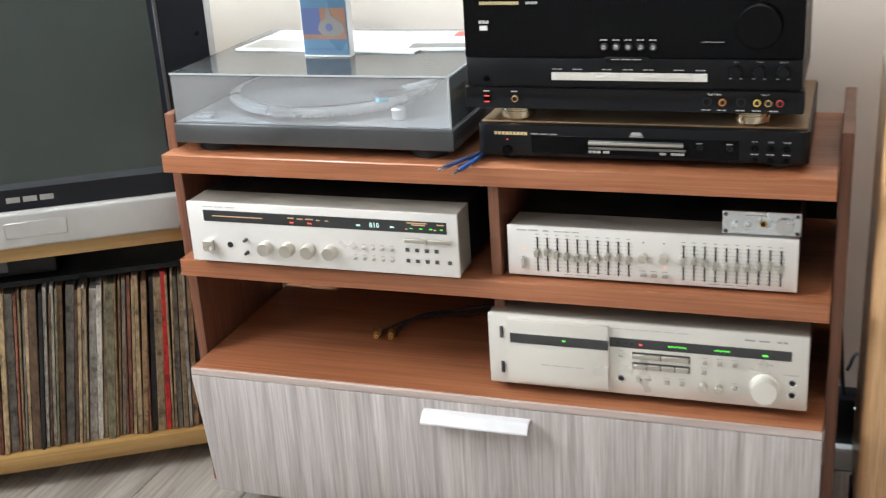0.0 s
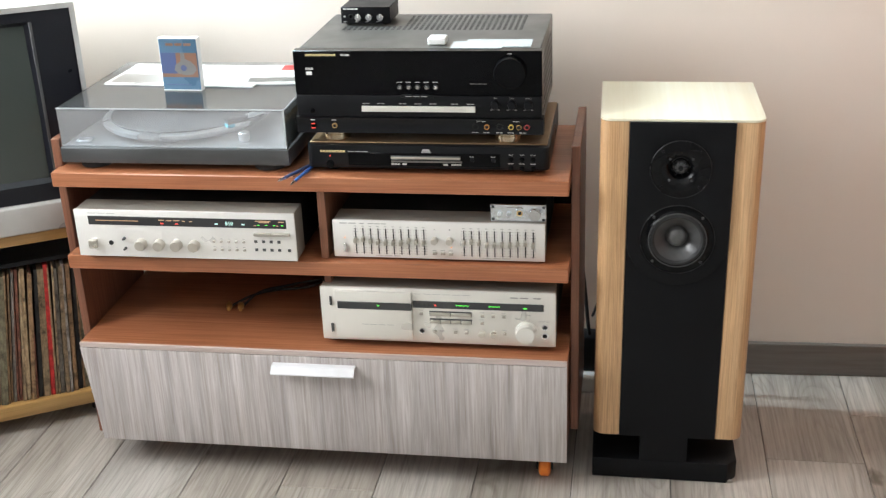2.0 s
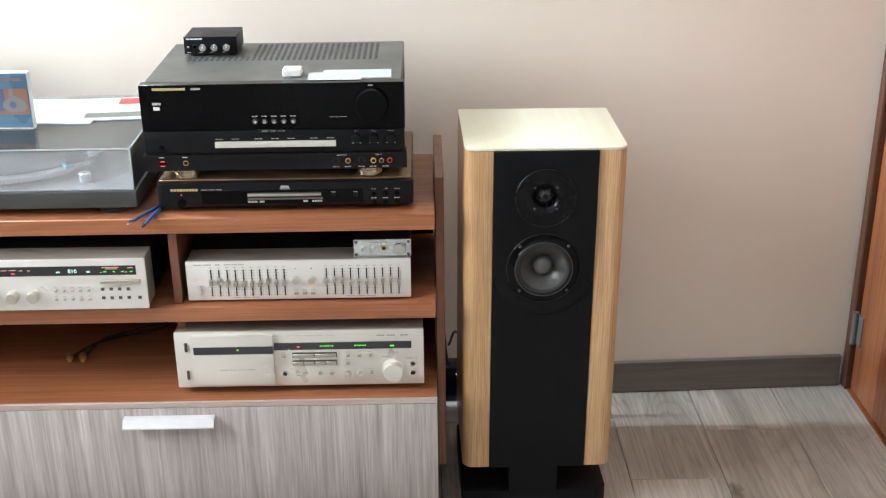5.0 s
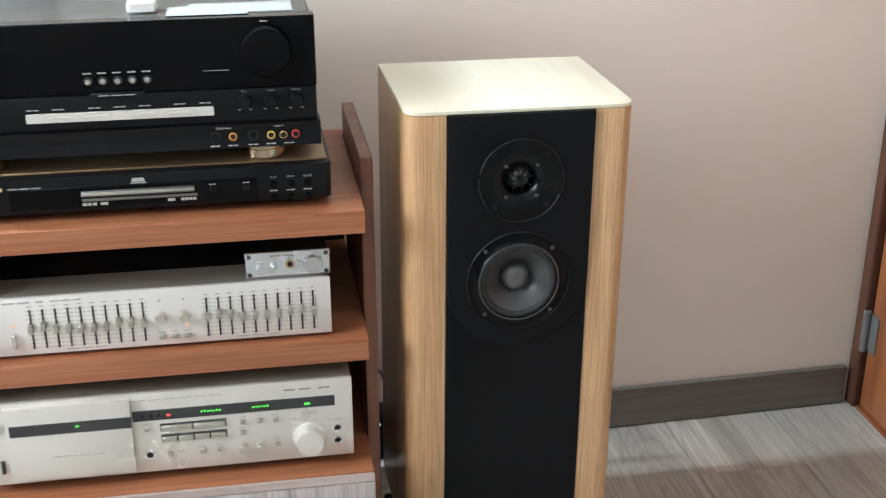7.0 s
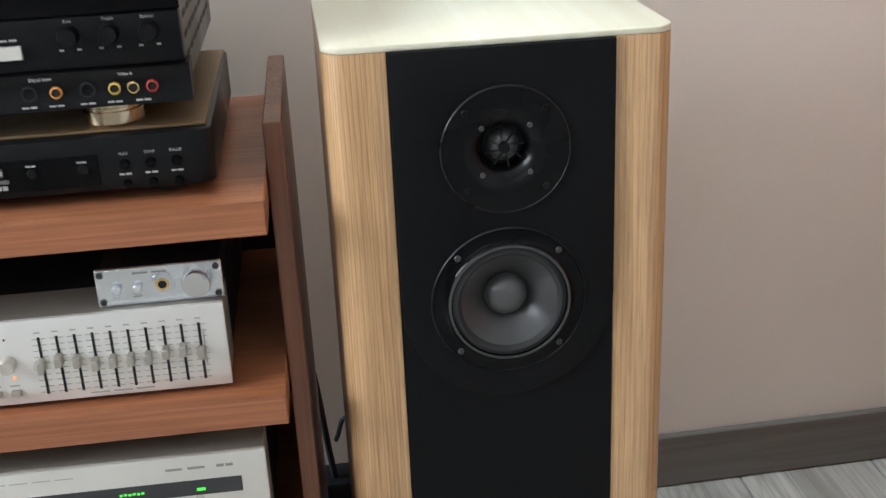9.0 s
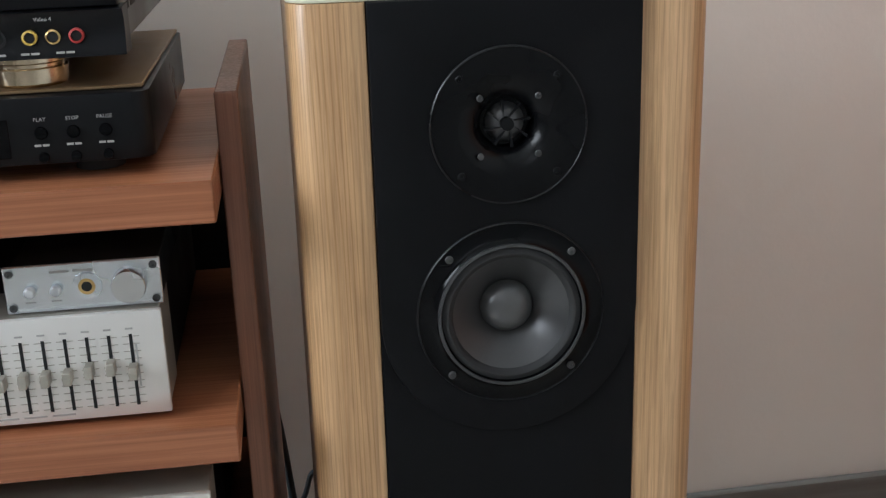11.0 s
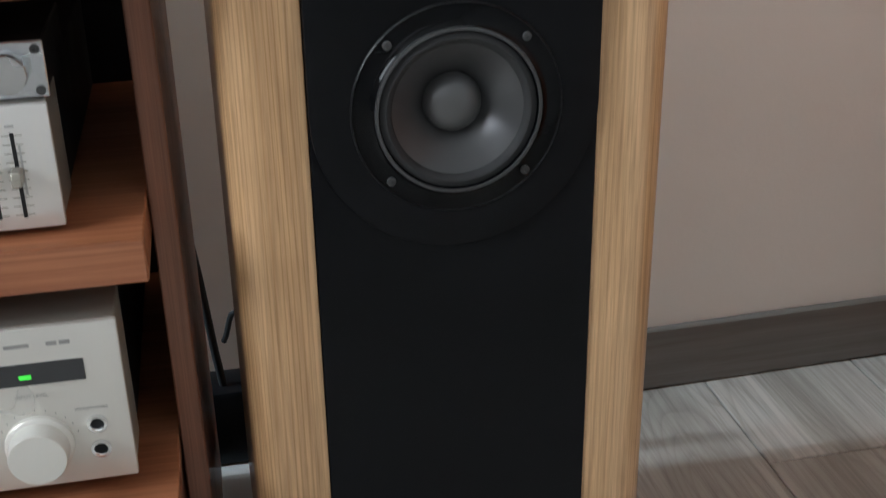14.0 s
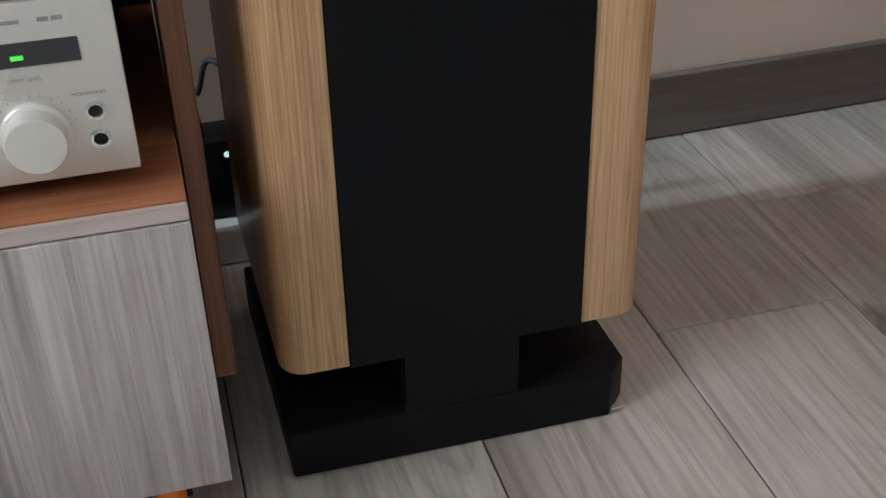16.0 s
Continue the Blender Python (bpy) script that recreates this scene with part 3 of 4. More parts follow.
                            lathe([(0.005, 0.003), (0.0045, -0.001), (0, -0.002)], 16, "y", 0, tz)), M["black"], tw)


def screw(x, y, z, parent, r=0.0032, material="chrome"):
    return part("screw", merged(lathe([(r, y), (r, y - 0.0008), (r * 0.8, y - 0.0013), (r * 0.45, y - 0.0013), (r * 0.4, y - 0.0004), (0, y - 0.0004)], 14, "y", x, z)), M[material], parent)


for a in (-1, 1):
    for b in (-1, 1):
        screw(a * 0.0195, -0.0068, tz + b * 0.0195, tw, 0.0023, "graphite")
        screw(a * 0.0325, -0.0066, tz + b * 0.0325, tw, 0.0028, "black")
# thin lip added so that the flange edge shows a lit arc
part("flange_rim", lathe([(0.0521, -0.0064), (0.0526, -0.0071), (0.0532, -0.0066), (0.0534, -0.005)], 64, "y", 0, tz), M["rim"], tw)
wf = part("woofer", lathe([(0.0655, -0.005), (0.065, -0.0056), (0.057, -0.0062), (0.0525, -0.0085), (0.0515, -0.0105), (0.0495, -0.0105), (0.0485, -0.008)], 64, "y", 0, bz), M["black_gloss"], spk, "midwoofer with glossy black frame")
# the same added lip for the glint round the woofer frame
part("frame_rim", lathe([(0.0649, -0.0056), (0.0654, -0.0063), (0.066, -0.0058), (0.0662, -0.0048)], 72, "y", 0, bz), M["rim"], wf)
part("trim_ring", lathe([(0.0522, -0.0085), (0.0518, -0.011), (0.05, -0.0115), (0.0488, -0.0085)], 64, "y", 0, bz), M["cone"], wf, "dark grey trim ring")
part("surround", lathe([(0.0488, -0.0085), (0.047, -0.0095), (0.0448, -0.0102), (0.0425, -0.0092), (0.041, -0.0065)], 64, "y", 0, bz), M["rubber"], wf)
part("cone", lathe([(0.0412, -0.0062), (0.035, -0.002), (0.027, 0.005), (0.018, 0.013)], 64, "y", 0, bz), M["cone"], wf, "grey coated cone")
part("dust_cap", lathe([(0.0188, 0.012), (0.0175, 0.0065), (0.0135, 0.002), (0.007, -0.0005), (0, -0.0012)], 40, "y", 0, bz), M["cap"], wf)
for a in (-1, 1):
    for b in (-1, 1):
        screw(a * 0.0425, -0.0062, bz + b * 0.0425, wf, 0.0029, "cone")
part("clip", box(-0.05, -0.041, -0.0075, -0.005, bz + 0.038, bz + 0.0395, 0.0004), M["black_gloss"], wf)
part("spacer", box(-0.05, 0.04, 0.0125, 0.2, 0.042, 0.0965), M["black_matte"], spk)
part("plinth", prism([(-0.141, 0.0), (0.118, -0.003), (0.137, 0.018), (0.137, 0.25), (-0.141, 0.25)], 0, 0.043, "z", 0.003), M["black_matte"], spk, "black plinth with a chipped corner")
part("chip", box(0.121, 0.131, -0.001, 0.0035, 0.0035, 0.0055), M["dim_print"], spk, "pale chipped paint", turn=(0, 0, 0))

# ---- equalizer ----
eq = thing("graphic_equalizer", "champagne silver twenty-slider graphic equalizer on the middle shelf", "equalizer", (-0.4385, 0.045, 0.462))
EWD = 0.395
part("sleeve", box(0.0015, EWD - 0.0015, 0.006, 0.06, 0.0052, 0.0775, 0.001), M["silver_dark"], eq, "champagne painted sleeve")
part("case", box(0.003, EWD - 0.003, 0.0605, 0.29, 0.0055, 0.077, 0.001), M["black_metal"], eq)
efront = part("front_panel", box(0, EWD, 0, 0.0055, 0.004, 0.078, 0.0012, 2), M["silver_white"], eq)
for fx in (0.04, EWD - 0.04):
    for fy in (0.04, 0.26):
        part("foot", rod(0.012, -0.001, 0.0055, fx, fy, 16, 0.0005, "z"), M["rubber"], eq)
LEVELS = [36, 39, 35, 34, 33, 33, 33, 37, 36, 34, 36, 39, 37, 33, 34, 34, 34, 37, 38, 34]
slot = cap = rail = None
for i in range(20):
    x = 0.0435 + 0.0143 * i if i < 10 else 0.2465 + 0.01413 * (i - 10)
    z = LEVELS[i] / 1000 + 0.004
    if slot is None:
        slot = part("slot", box(-0.0011, 0.0011, -0.0004, 0.0006, -0.0255, 0.0255), M["slot"], eq, "", (x, 0, 0.037))
        cap = part("slider_cap", merged(box(-0.0028, 0.0028, -0.011, -0.0005, -0.0045, 0.0045, 0.0006), box(-0.003, 0.003, -0.0112, -0.0102, -0.0004, 0.0004)), M["silver_dark"], eq, "", (x, 0, z))
        rail = part("scale", merged(*[box(-0.0055, 0.0055, -0.0003, 0.0002, -0.024 + 0.0053 * k, -0.0235 + 0.0053 * k) for k in range(10)]), M["silver_dark"], eq, "", (x, 0, 0.037))
        tagged(rail, kind="stuff")
    else:
        again(slot, (x, 0, 0.037)), again(cap, (x, 0, z)), tagged(again(rail, (x, 0, 0.037)), kind="stuff")
    bars(x - 0.003, x + 0.003, 0.0665, 0.0012, M["dim_print"], eq, 0)
for x in (0.192, 0.22):
    part("knob", lathe([(0.0068, 0), (0.0064, -0.009), (0.0058, -0.0105), (0, -0.0105)], 24, "y", x, 0.042), M["knob"], eq)
    part("indicator", rod(0.001, -0.0008, 0, x, 0.063, 10, 0.0002), M["slot"], eq)
for x in (0.192, 0.207, 0.222):
    part("button", merged(box(x - 0.004, x + 0.004, -0.004, 0, 0.0135, 0.018, 0.0005)), M["silver_dark"], eq)
    bars(x - 0.005, x + 0.005, 0.0215, 0.0012, M["dim_print"], eq, 0)
part("power_switch", box(0.0205, 0.025, -0.006, 0, 0.0155, 0.0335, 0.0008), M["chrome"], eq, "polished lever switch")
part("led", rod(0.0014, -0.0012, 0, 0.0225, 0.043, 10, 0.0003), M["led_orange"], eq)
part("led", rod(0.0014, -0.0012, 0, 0.2225, 0.0285, 10, 0.0003), M["led_orange"], eq)
bars(0.014, 0.048, 0.072, 0.0022, M["dim_print"], eq, 0, 2)
bars(0.052, 0.062, 0.072, 0.0022, M["dim_print"], eq, 0)
bars(0.068, 0.105, 0.072, 0.0016, M["dim_print"], eq, 0, 3)
bars(0.08, 0.13, 0.0085, 0.0012, M["dim_print"], eq, 0, 3)
bars(0.28, 0.335, 0.0085, 0.0012, M["dim_print"], eq, 0, 3)
bars(0.376, 0.3775, 0.04, 0.03, M["dim_print"], eq, 0)

# ---- small headphone amplifier ----
ha = thing("headphone_amplifier", "small brushed aluminium headphone amplifier on the equalizer", "amplifier", (-0.143, 0.056, 0.5403))
part("case", box(0.002, 0.099, 0.0035, 0.11, 0.0006, 0.03, 0.001), M["black_metal"], ha)
part("front_panel", box(0, 0.101, 0, 0.003, 0, 0.0325, 0.0008), M["alu"], ha)
part("knob", lathe([(0.0115, 0), (0.0115, -0.009), (0.0108, -0.0105), (0, -0.0105)], 36, "y", 0.0805, 0.0165), M["platter"], ha, "turned aluminium knob")
part("bush", lathe([(0.0095, 0), (0.009, -0.0015), (0.006, -0.002), (0.0055, -0.002)], 28, "y", 0.053, 0.0165), M["alu"], ha)
part("jack", lathe([(0.0055, -0.0022), (0.0035, -0.0024), (0.003, 0.0), (0, 0.0005)], 24, "y", 0.053, 0.0165), M["gold"], ha, "gold-plated jack socket")
part("jack_hole", lathe([(0.0038, -0.0023), (0, -0.0023)], 20, "y", 0.053, 0.0165), M["slot"], ha)
for x in (0.0165, 0.033):
    part("button", rod(0.0036, -0.006, 0, x, 0.0155, 18, 0.001), M["alu"], ha)
    bars(x - 0.004, x + 0.004, 0.0075, 0.001, M["grey_print"], ha, 0)
bars(0.03, 0.06, 0.0275, 0.0016, M["grey_print"], ha, 0, 2)
for x in (0.0045, 0.0965):
    for z in (0.0045, 0.028):
        part("screw", lathe([(0.0027, 0), (0.0027, -0.0014), (0.0012, -0.0016), (0.001, -0.0006), (0, -0.0006)], 12, "y", x, z), M["graphite"], ha)

# ---- cassette deck ----
cd = thing("cassette_deck", "champagne silver cassette deck with lit green meters on the lower shelf", "cassette deck", (-0.469, 0.03, 0.294))
CWD = 0.446
part("case", box(0.003, CWD - 0.003, 0.0505, 0.3, 0.006, 0.114, 0.0012), M["black_metal"], cd)
part("sleeve", box(0.0012, CWD - 0.0012, 0.006, 0.05, 0.0055, 0.115, 0.001), M["silver_dark"], cd)
part("front_panel", box(0, CWD, 0, 0.0058, 0.005, 0.1155, 0.0014, 2), M["silver"], cd)
for fx in (0.05, CWD - 0.05):
    for fy in (0.04, 0.27):
        part("foot", rod(0.014, -0.009, 0.0058, fx, fy, 16, 0.0005, "z"), M["rubber"], cd)
lid = part("cassette_door", box(0.03, 0.177, -0.009, -0.0003, 0.013, 0.111, 0.0012, 2), M["silver"], cd, "silver cassette door with a dark window")
part("window", box(0.035, 0.1772, -0.0098, -0.0088, 0.0755, 0.0905, 0.0003), M["dark_window"], lid)
part("display", box(0.1778, 0.424, -0.0008, 0.001, 0.078, 0.0925, 0.0003), M["dark_window"], cd, "dark meter window")
part("led", box(0.219, 0.223, -0.0013, -0.0006, 0.083, 0.0855), M["led_red"], cd)
for x0 in (0.26, 0.322):
    for k in range(7 if x0 < 0.3 else 6):
        part("led", box(x0 + k * 0.0036, x0 + k * 0.0036 + 0.0022, -0.0012, -0.0006, 0.0842 + 0.0004 * (k % 2), 0.0862 + 0.0004 * (k % 2)), M["led_green"], cd)
part("led", box(0.386, 0.393, -0.0012, -0.0006, 0.0825, 0.085), M["led_green"], cd)
part("led", box(0.112, 0.116, -0.0104, -0.0096, 0.0835, 0.0855), M["led_green"], cd)
for x in (0.19, 0.2, 0.209):
    part("hole", rod(0.0022, -0.0012, -0.0006, x, 0.085, 12, 0.0002), M["black"], cd)
for z0 in (0.078, 0.022):
    part("switch", merged(box(0.0175, 0.0225, -0.0008, 0.0003, z0 - 0.0005, z0 + 0.0175), box(0.0187, 0.0215, -0.005, 0, z0 + 0.001, z0 + 0.016, 0.0006)), M["black"] if z0 > 1 else M["graphite"], cd, "dark lever switch")
for k in range(2):
    part("transport_key", box(0.2105 + 0.0395 * k, 0.2485 + 0.0395 * k, -0.004, 0, 0.063, 0.07, 0.0008), M["silver_dark"], cd)
for k in range(4):
    part("transport_key", box(0.2105 + 0.0198 * k, 0.2287 + 0.0198 * k, -0.004, 0, 0.0475, 0.0545, 0.0008), M["silver_dark"], cd)
part("key_recess", merged(box(0.2095, 0.2895, -0.0006, 0.0004, 0.0617, 0.0725), box(0.2095, 0.2895, -0.0006, 0.0004, 0.0462, 0.057)), M["graphite"], cd)
for x, z in ((0.194, 0.067), (0.31, 0.066), (0.33, 0.066), (0.35, 0.066), (0.309, 0.051), (0.258, 0.03), (0.279, 0.03), (0.351, 0.031), (0.219, 0.03)):
    part("button", merged(box(x - 0.0032, x + 0.0032, -0.0045, 0, z - 0.0026, z + 0.0026, 0.0006)), M["silver_dark"], cd)
    bars(x - 0.005, x + 0.005, z + 0.0062, 0.001, M["dim_print"], cd, 0)
bars(0.227, 0.238, 0.031, 0.003, M["grey_print"], cd, 0)
for x, z in ((0.194, 0.03), (0.426, 0.046), (0.426, 0.028)):
    part("jack", lathe([(0.0062, 0), (0.006, -0.0016), (0.0042, -0.002), (0.0034, -0.0008), (0.003, 0.0005), (0, 0.0005)], 24, "y", x, z), M["chrome"], cd, "chrome jack socket")
    part("jack_hole", lathe([(0.0036, -0.0009), (0, -0.0009)], 18, "y", x, z), M["slot"], cd)
for x in (0.308, 0.33):
    part("knob", lathe([(0.0062, 0), (0.006, -0.009), (0.0052, -0.0102), (0, -0.0102)], 24, "y", x, 0.029), M["knob"], cd)
part("level_knob", merged(lathe([(0.0205, 0), (0.0205, -0.004), (0.0195, -0.005), (0.018, -0.0055), (0.0176, -0.017), (0.0168, -0.0185), (0, -0.0187)], 48, "y", 0.391, 0.036)), M["silver"], cd, "large turned input level knob")
lettering("INPUT LEVEL", 0.0034, M["grey_print"], cd, 0.391, -0.0003, 0.069)
lettering("MICROPHONES", 0.0028, M["grey_print"], cd, 0.424, -0.0003, 0.0565)
part("scale_marks", merged(*[box(0.391 + 0.024 * math.sin(a) - 0.0002, 0.391 + 0.024 * math.sin(a) + 0.0002, -0.0003, 0.0002, 0.036 + 0.024 * math.cos(a) - 0.0008, 0.036 + 0.024 * math.cos(a) + 0.0008)
                             for a in [radians(-75 + 15 * k) for k in range(11)]]), M["grey_print"], cd)
bars(0.362, 0.379, 0.1045, 0.0022, M["grey_print"], cd, 0)
bars(0.3805, 0.398, 0.1045, 0.0022, M["grey_print"], cd, 0)
bars(0.4045, 0.4195, 0.1045, 0.0026, M["grey_print"], cd, 0, 2)
bars(0.18, 0.29, 0.1065, 0.0009, M["dim_print"], cd, 0, 6)
bars(0.08, 0.145, 0.044, 0.0012, M["dim_print"], cd, -0.009, 4)

# ---- stereo receiver ----
tn = thing("stereo_receiver", "pale silver stereo receiver with lit dial on the middle shelf", "receiver", (-0.93, 0.01, 0.462))
TWD = 0.43
part("sleeve", box(0.0015, TWD - 0.0015, 0.006, 0.058, 0.0075, 0.1005, 0.001), M["silver_dark"], tn)
part("case", box(0.004, TWD - 0.004, 0.0585, 0.3, 0.008, 0.1, 0.001), M["black_metal"], tn)
part("front_panel", box(0, TWD, 0, 0.0058, 0.0065, 0.101, 0.0014, 2), M["silver_white"], tn)
for fx in (0.05, TWD - 0.05):
    for fy in (0.04, 0.26):
        part("foot", rod(0.014, -0.001, 0.0078, fx, fy, 16, 0.0005, "z"), M["rubber"], tn)
part("dial_window", box(0.0275, 0.414, -0.0008, 0.001, 0.0715, 0.089, 0.0003), M["dark_window"], tn, "dark dial window")
lettering("810", 0.0105, M["vfd"], tn, 0.305, -0.0012, 0.0765)
for x in (0.28, 0.332):
    part("lamp", box(x - 0.003, x + 0.003, -0.0013, -0.0006, 0.0773, 0.0795), M["vfd"], tn)
part("scale", box(0.043, 0.127, -0.0013, -0.0006, 0.0798, 0.0812), M["amber_glow"], tn)
for x0, x1, z in ((0.168, 0.178, 0.0835), (0.183, 0.193, 0.0828), (0.197, 0.209, 0.0832), (0.214, 0.22, 0.0822), (0.228, 0.233, 0.082), (0.355, 0.385, 0.0862), (0.362, 0.382, 0.0835), (0.4, 0.41, 0.085), (0.352, 0.356, 0.0768), (0.395, 0.399, 0.0772)):
    part("lamp", box(x0, x1, -0.0013, -0.0006, z - 0.0007, z + 0.0007), M["amber_glow"], tn)
for x in (0.174, 0.203):
    part("lamp", box(x - 0.003, x + 0.003, -0.0013, -0.0006, 0.0758, 0.0775), M["led_red"], tn)
for x in (0.361, 0.376, 0.391, 0.406):
    part("lamp", box(x - 0.0022, x + 0.0022, -0.0013, -0.0006, 0.0775, 0.0787), M["led_green"], tn)
part("power_button", box(0.0255, 0.0405, -0.011, 0, 0.0255, 0.0425, 0.0015, 2), M["knob"], tn)
part("jack", lathe([(0.0048, 0), (0.0045, -0.001), (0.003, -0.0006), (0, 0.0)], 20, "y", 0.067, 0.035), M["slot"], tn)
for z in (0.0245, 0.045):
    part("toggle", lathe([(0.003, 0), (0.0022, -0.008), (0, -0.0085)], 12, "y", 0.095, z), M["graphite"], tn)
for x in (0.128, 0.164, 0.198, 0.233):
    part("knob", lathe([(0.0108, 0), (0.0104, -0.012), (0.0094, -0.0142), (0, -0.0144)], 28, "y", x, 0.0345), M["knob"], tn)
for r in range(2):
    for k in range(5):
        part("button", box(0.2695 + 0.0144 * k, 0.2745 + 0.0144 * k, -0.0045, 0, 0.0255 + 0.0165 * r, 0.029 + 0.0165 * r, 0.0007), M["silver_dark"], tn)
        bars(0.2688 + 0.0144 * k, 0.2752 + 0.0144 * k, 0.0322 + 0.0165 * r, 0.001, M["dim_print"], tn, 0)
for x, z in [(0.353 + 0.0147 * k, 0.045) for k in range(4)] + [(0.353 + 0.0147 * k, 0.0285) for k in range(4)] + [(0.416, 0.0285)]:
    part("button", box(x - 0.003, x + 0.003, -0.0015, 0, z - 0.0028, z + 0.0028, 0.0005), M["graphite"], tn, "dark square button")
for x0, x1 in ((0.351, 0.3845), (0.3852, 0.42)):
    part("tuning_bar", box(x0, x1, -0.006, 0, 0.0572, 0.0632, 0.0008), M["silver_dark"], tn)
bars(0.028, 0.085, 0.0945, 0.0012, M["dim_print"], tn, 0, 3)

# ---- DVD player ----
dv = thing("dvd_player", "black disc player with rounded ends under the receiver", "disc player", (-0.476, 0.048, 0.6355))
DWD = 0.44
part("body", prism([*arc(0.012, 0.012, 0.012, 180, 270, 6), *arc(DWD - 0.012, 0.012, 0.012, 270, 360, 6), (DWD - 0.002, 0.28), (0.002, 0.28)], 0.006, 0.0485, "z", 0.001), M["black"], dv)
part("top_cover", box(0.004, DWD - 0.004, 0.012, 0.278, 0.049, 0.0515, 0.0006), M["bronze"], dv, "bronze-brown metal top cover")
for fx in (0.04, DWD - 0.04):
    for fy in (0.04, 0.25):
        part("foot", rod(0.016, -0.0055, 0.0065, fx, fy, 18, 0.0005, "z"), M["rubber"], dv)
part("window", box(0.077, 0.353, -0.001, 0.001, 0.011, 0.0355, 0.0004), M["black_gloss"], dv, "glossy black display window")
tray = part("disc_tray", box(0.156, 0.282, -0.0035, -0.0008, 0.0235, 0.031, 0.0008), M["graphite"], dv)
part("tray_strip", box(0.156, 0.282, -0.0042, -0.0034, 0.0255, 0.0292, 0.0003), M["silver_dark"], tray, "silver strip")
part("tray_strip", box(0.156, 0.285, -0.002, -0.0008, 0.0182, 0.0215, 0.0003), M["grey_metal"], tray)
bars(0.025, 0.072, 0.0372, 0.0042, M["gold_print"], dv, 0, 9)
bars(0.077, 0.115, 0.0372, 0.0012, M["dim_print"], dv, 0, 3)
part("print", merged(prism([(0.212, 0.0385), (0.228, 0.0385), (0.226, 0.043), (0.214, 0.043)], -0.0003, 0.0002), box(0.211, 0.229, -0.0003, 0.0002, 0.0365, 0.0376)), M["dim_print"], dv)
for x0, x1, n in ((0.156, 0.173, 3), (0.176, 0.186, 1), (0.251, 0.261, 1), (0.266, 0.284, 4)):
    bars(x0, x1, 0.0148, 0.0034, M["dim_print"], dv, -0.001, n)
part("led", rod(0.001, -0.0008, 0, 0.0428, 0.0285, 10, 0.0002), M["led_red"], dv)
part("power_button", lathe([(0.0072, 0), (0.0068, -0.002), (0, -0.0022)], 28, "y", 0.0425, 0.0135), M["black_gloss"], dv)
for k, word in enumerate(("PLAY", "STOP", "PAUSE")):
    x = 0.3725 + 0.0197 * k
    part("button", lathe([(0.0042, 0), (0.0038, -0.002), (0, -0.0022)], 20, "y", x, 0.026), M["black_gloss"], dv)
    part("button", lathe([(0.0034, 0), (0.003, -0.0016), (0, -0.0018)], 18, "y", x, 0.0105), M["black_gloss"], dv)
    lettering(word, 0.0034, M["dim_print"], dv, x, -0.0003, 0.0335)
    bars(x - 0.005, x + 0.005, 0.0182, 0.0014, M["dim_print"], dv, 0, 2)
for x in (0.303, 0.341):
    part("button", lathe([(0.004, -0.001), (0.0036, -0.0022), (0, -0.0024)], 18, "y", x, 0.0245), M["black"], dv)
    bars(x - 0.004, x + 0.004, 0.0305, 0.0012, M["dim_print"], dv, -0.001, 2)

# ---- AV receiver ----
av = thing("av_receiver", "large black surround receiver with gold feet on the disc player", "receiver", (-0.489, 0.055, 0.6925))
AW = 0.441
part("case", merged(box(0.004, AW - 0.004, 0.024, 0.31, 0.016, 0.1615, 0.0015)), M["case_grey"], av, "grey metal case with vents")
part("vent", merged(*[box(0.05 + 0.0105 * i, 0.0555 + 0.0105 * i, 0.17 + 0.016 * j, 0.182 + 0.016 * j, 0.1612, 0.1618) for i in range(33) for j in range(8) if not (i < 11 and j > 1)]), M["vent"], av, "punched top vents")
part("side_vent", merged(*[box(AW - 0.0042, AW - 0.0036, 0.05 + 0.035 * k, 0.075 + 0.035 * k, 0.035 + 0.016 * j, 0.04 + 0.016 * j) for k in range(7) for j in range(7)]), M["vent"], av, "punched side vents")
part("upper_panel", box(0, AW, 0, 0.022, 0.083, 0.163, 0.001), M["black_gloss"], av, "glossy black display panel")
part("middle_panel", box(0.001, AW - 0.001, -0.002, 0.022, 0.044, 0.0826, 0.0015, 2), M["black"], av)
pr = [(0.022, 0.0435), (0.0, 0.0435), (-0.005, 0.0425), (-0.001, 0.036), (-0.0015, 0.026), (-0.004, 0.018), (-0.0045, 0.0145), (0.022, 0.0145)]
bm = bmesh.new()
ends = [[bm.verts.new((x, y, z)) for y, z in pr] for x in (-0.002, AW + 0.002)]
for k in range(len(pr)):
    j = (k + 1) % len(pr)
    bm.faces.new((ends[0][k], ends[0][j], ends[1][j], ends[1][k]))
bm.faces.new(ends[0])
bm.faces.new(ends[1])
bmesh.ops.recalc_face_normals(bm, faces=bm.faces[:])
low = part("lower_panel", bm, M["black"], av, "black curved lower panel")
for fx in (0.064, AW - 0.064):
    for fy in (0.03, 0.27):
        f = part("foot", lathe([(0, -0.0053), (0.021, -0.0053), (0.0235, -0.003), (0.0235, 0.006), (0.022, 0.007), (0.022, 0.009), (0.0235, 0.01), (0.0235, 0.0155), (0, 0.0155)], 36, "z", fx, fy), M["foot_metal"], av, "polished gold foot")
for k in range(5):
    x = 0.19 + 0.016 * k
    b = part("button", lathe([(0.0048, 0), (0.0044, -0.0012), (0.0038, -0.0012)], 20, "y", x, 0.098), M["graphite"], av)
    part("button_cap", lathe([(0.0036, -0.0005), (0.003, -0.0028), (0, -0.0035)], 20, "y", x, 0.098), M["chrome"], b, "bright silver cap")
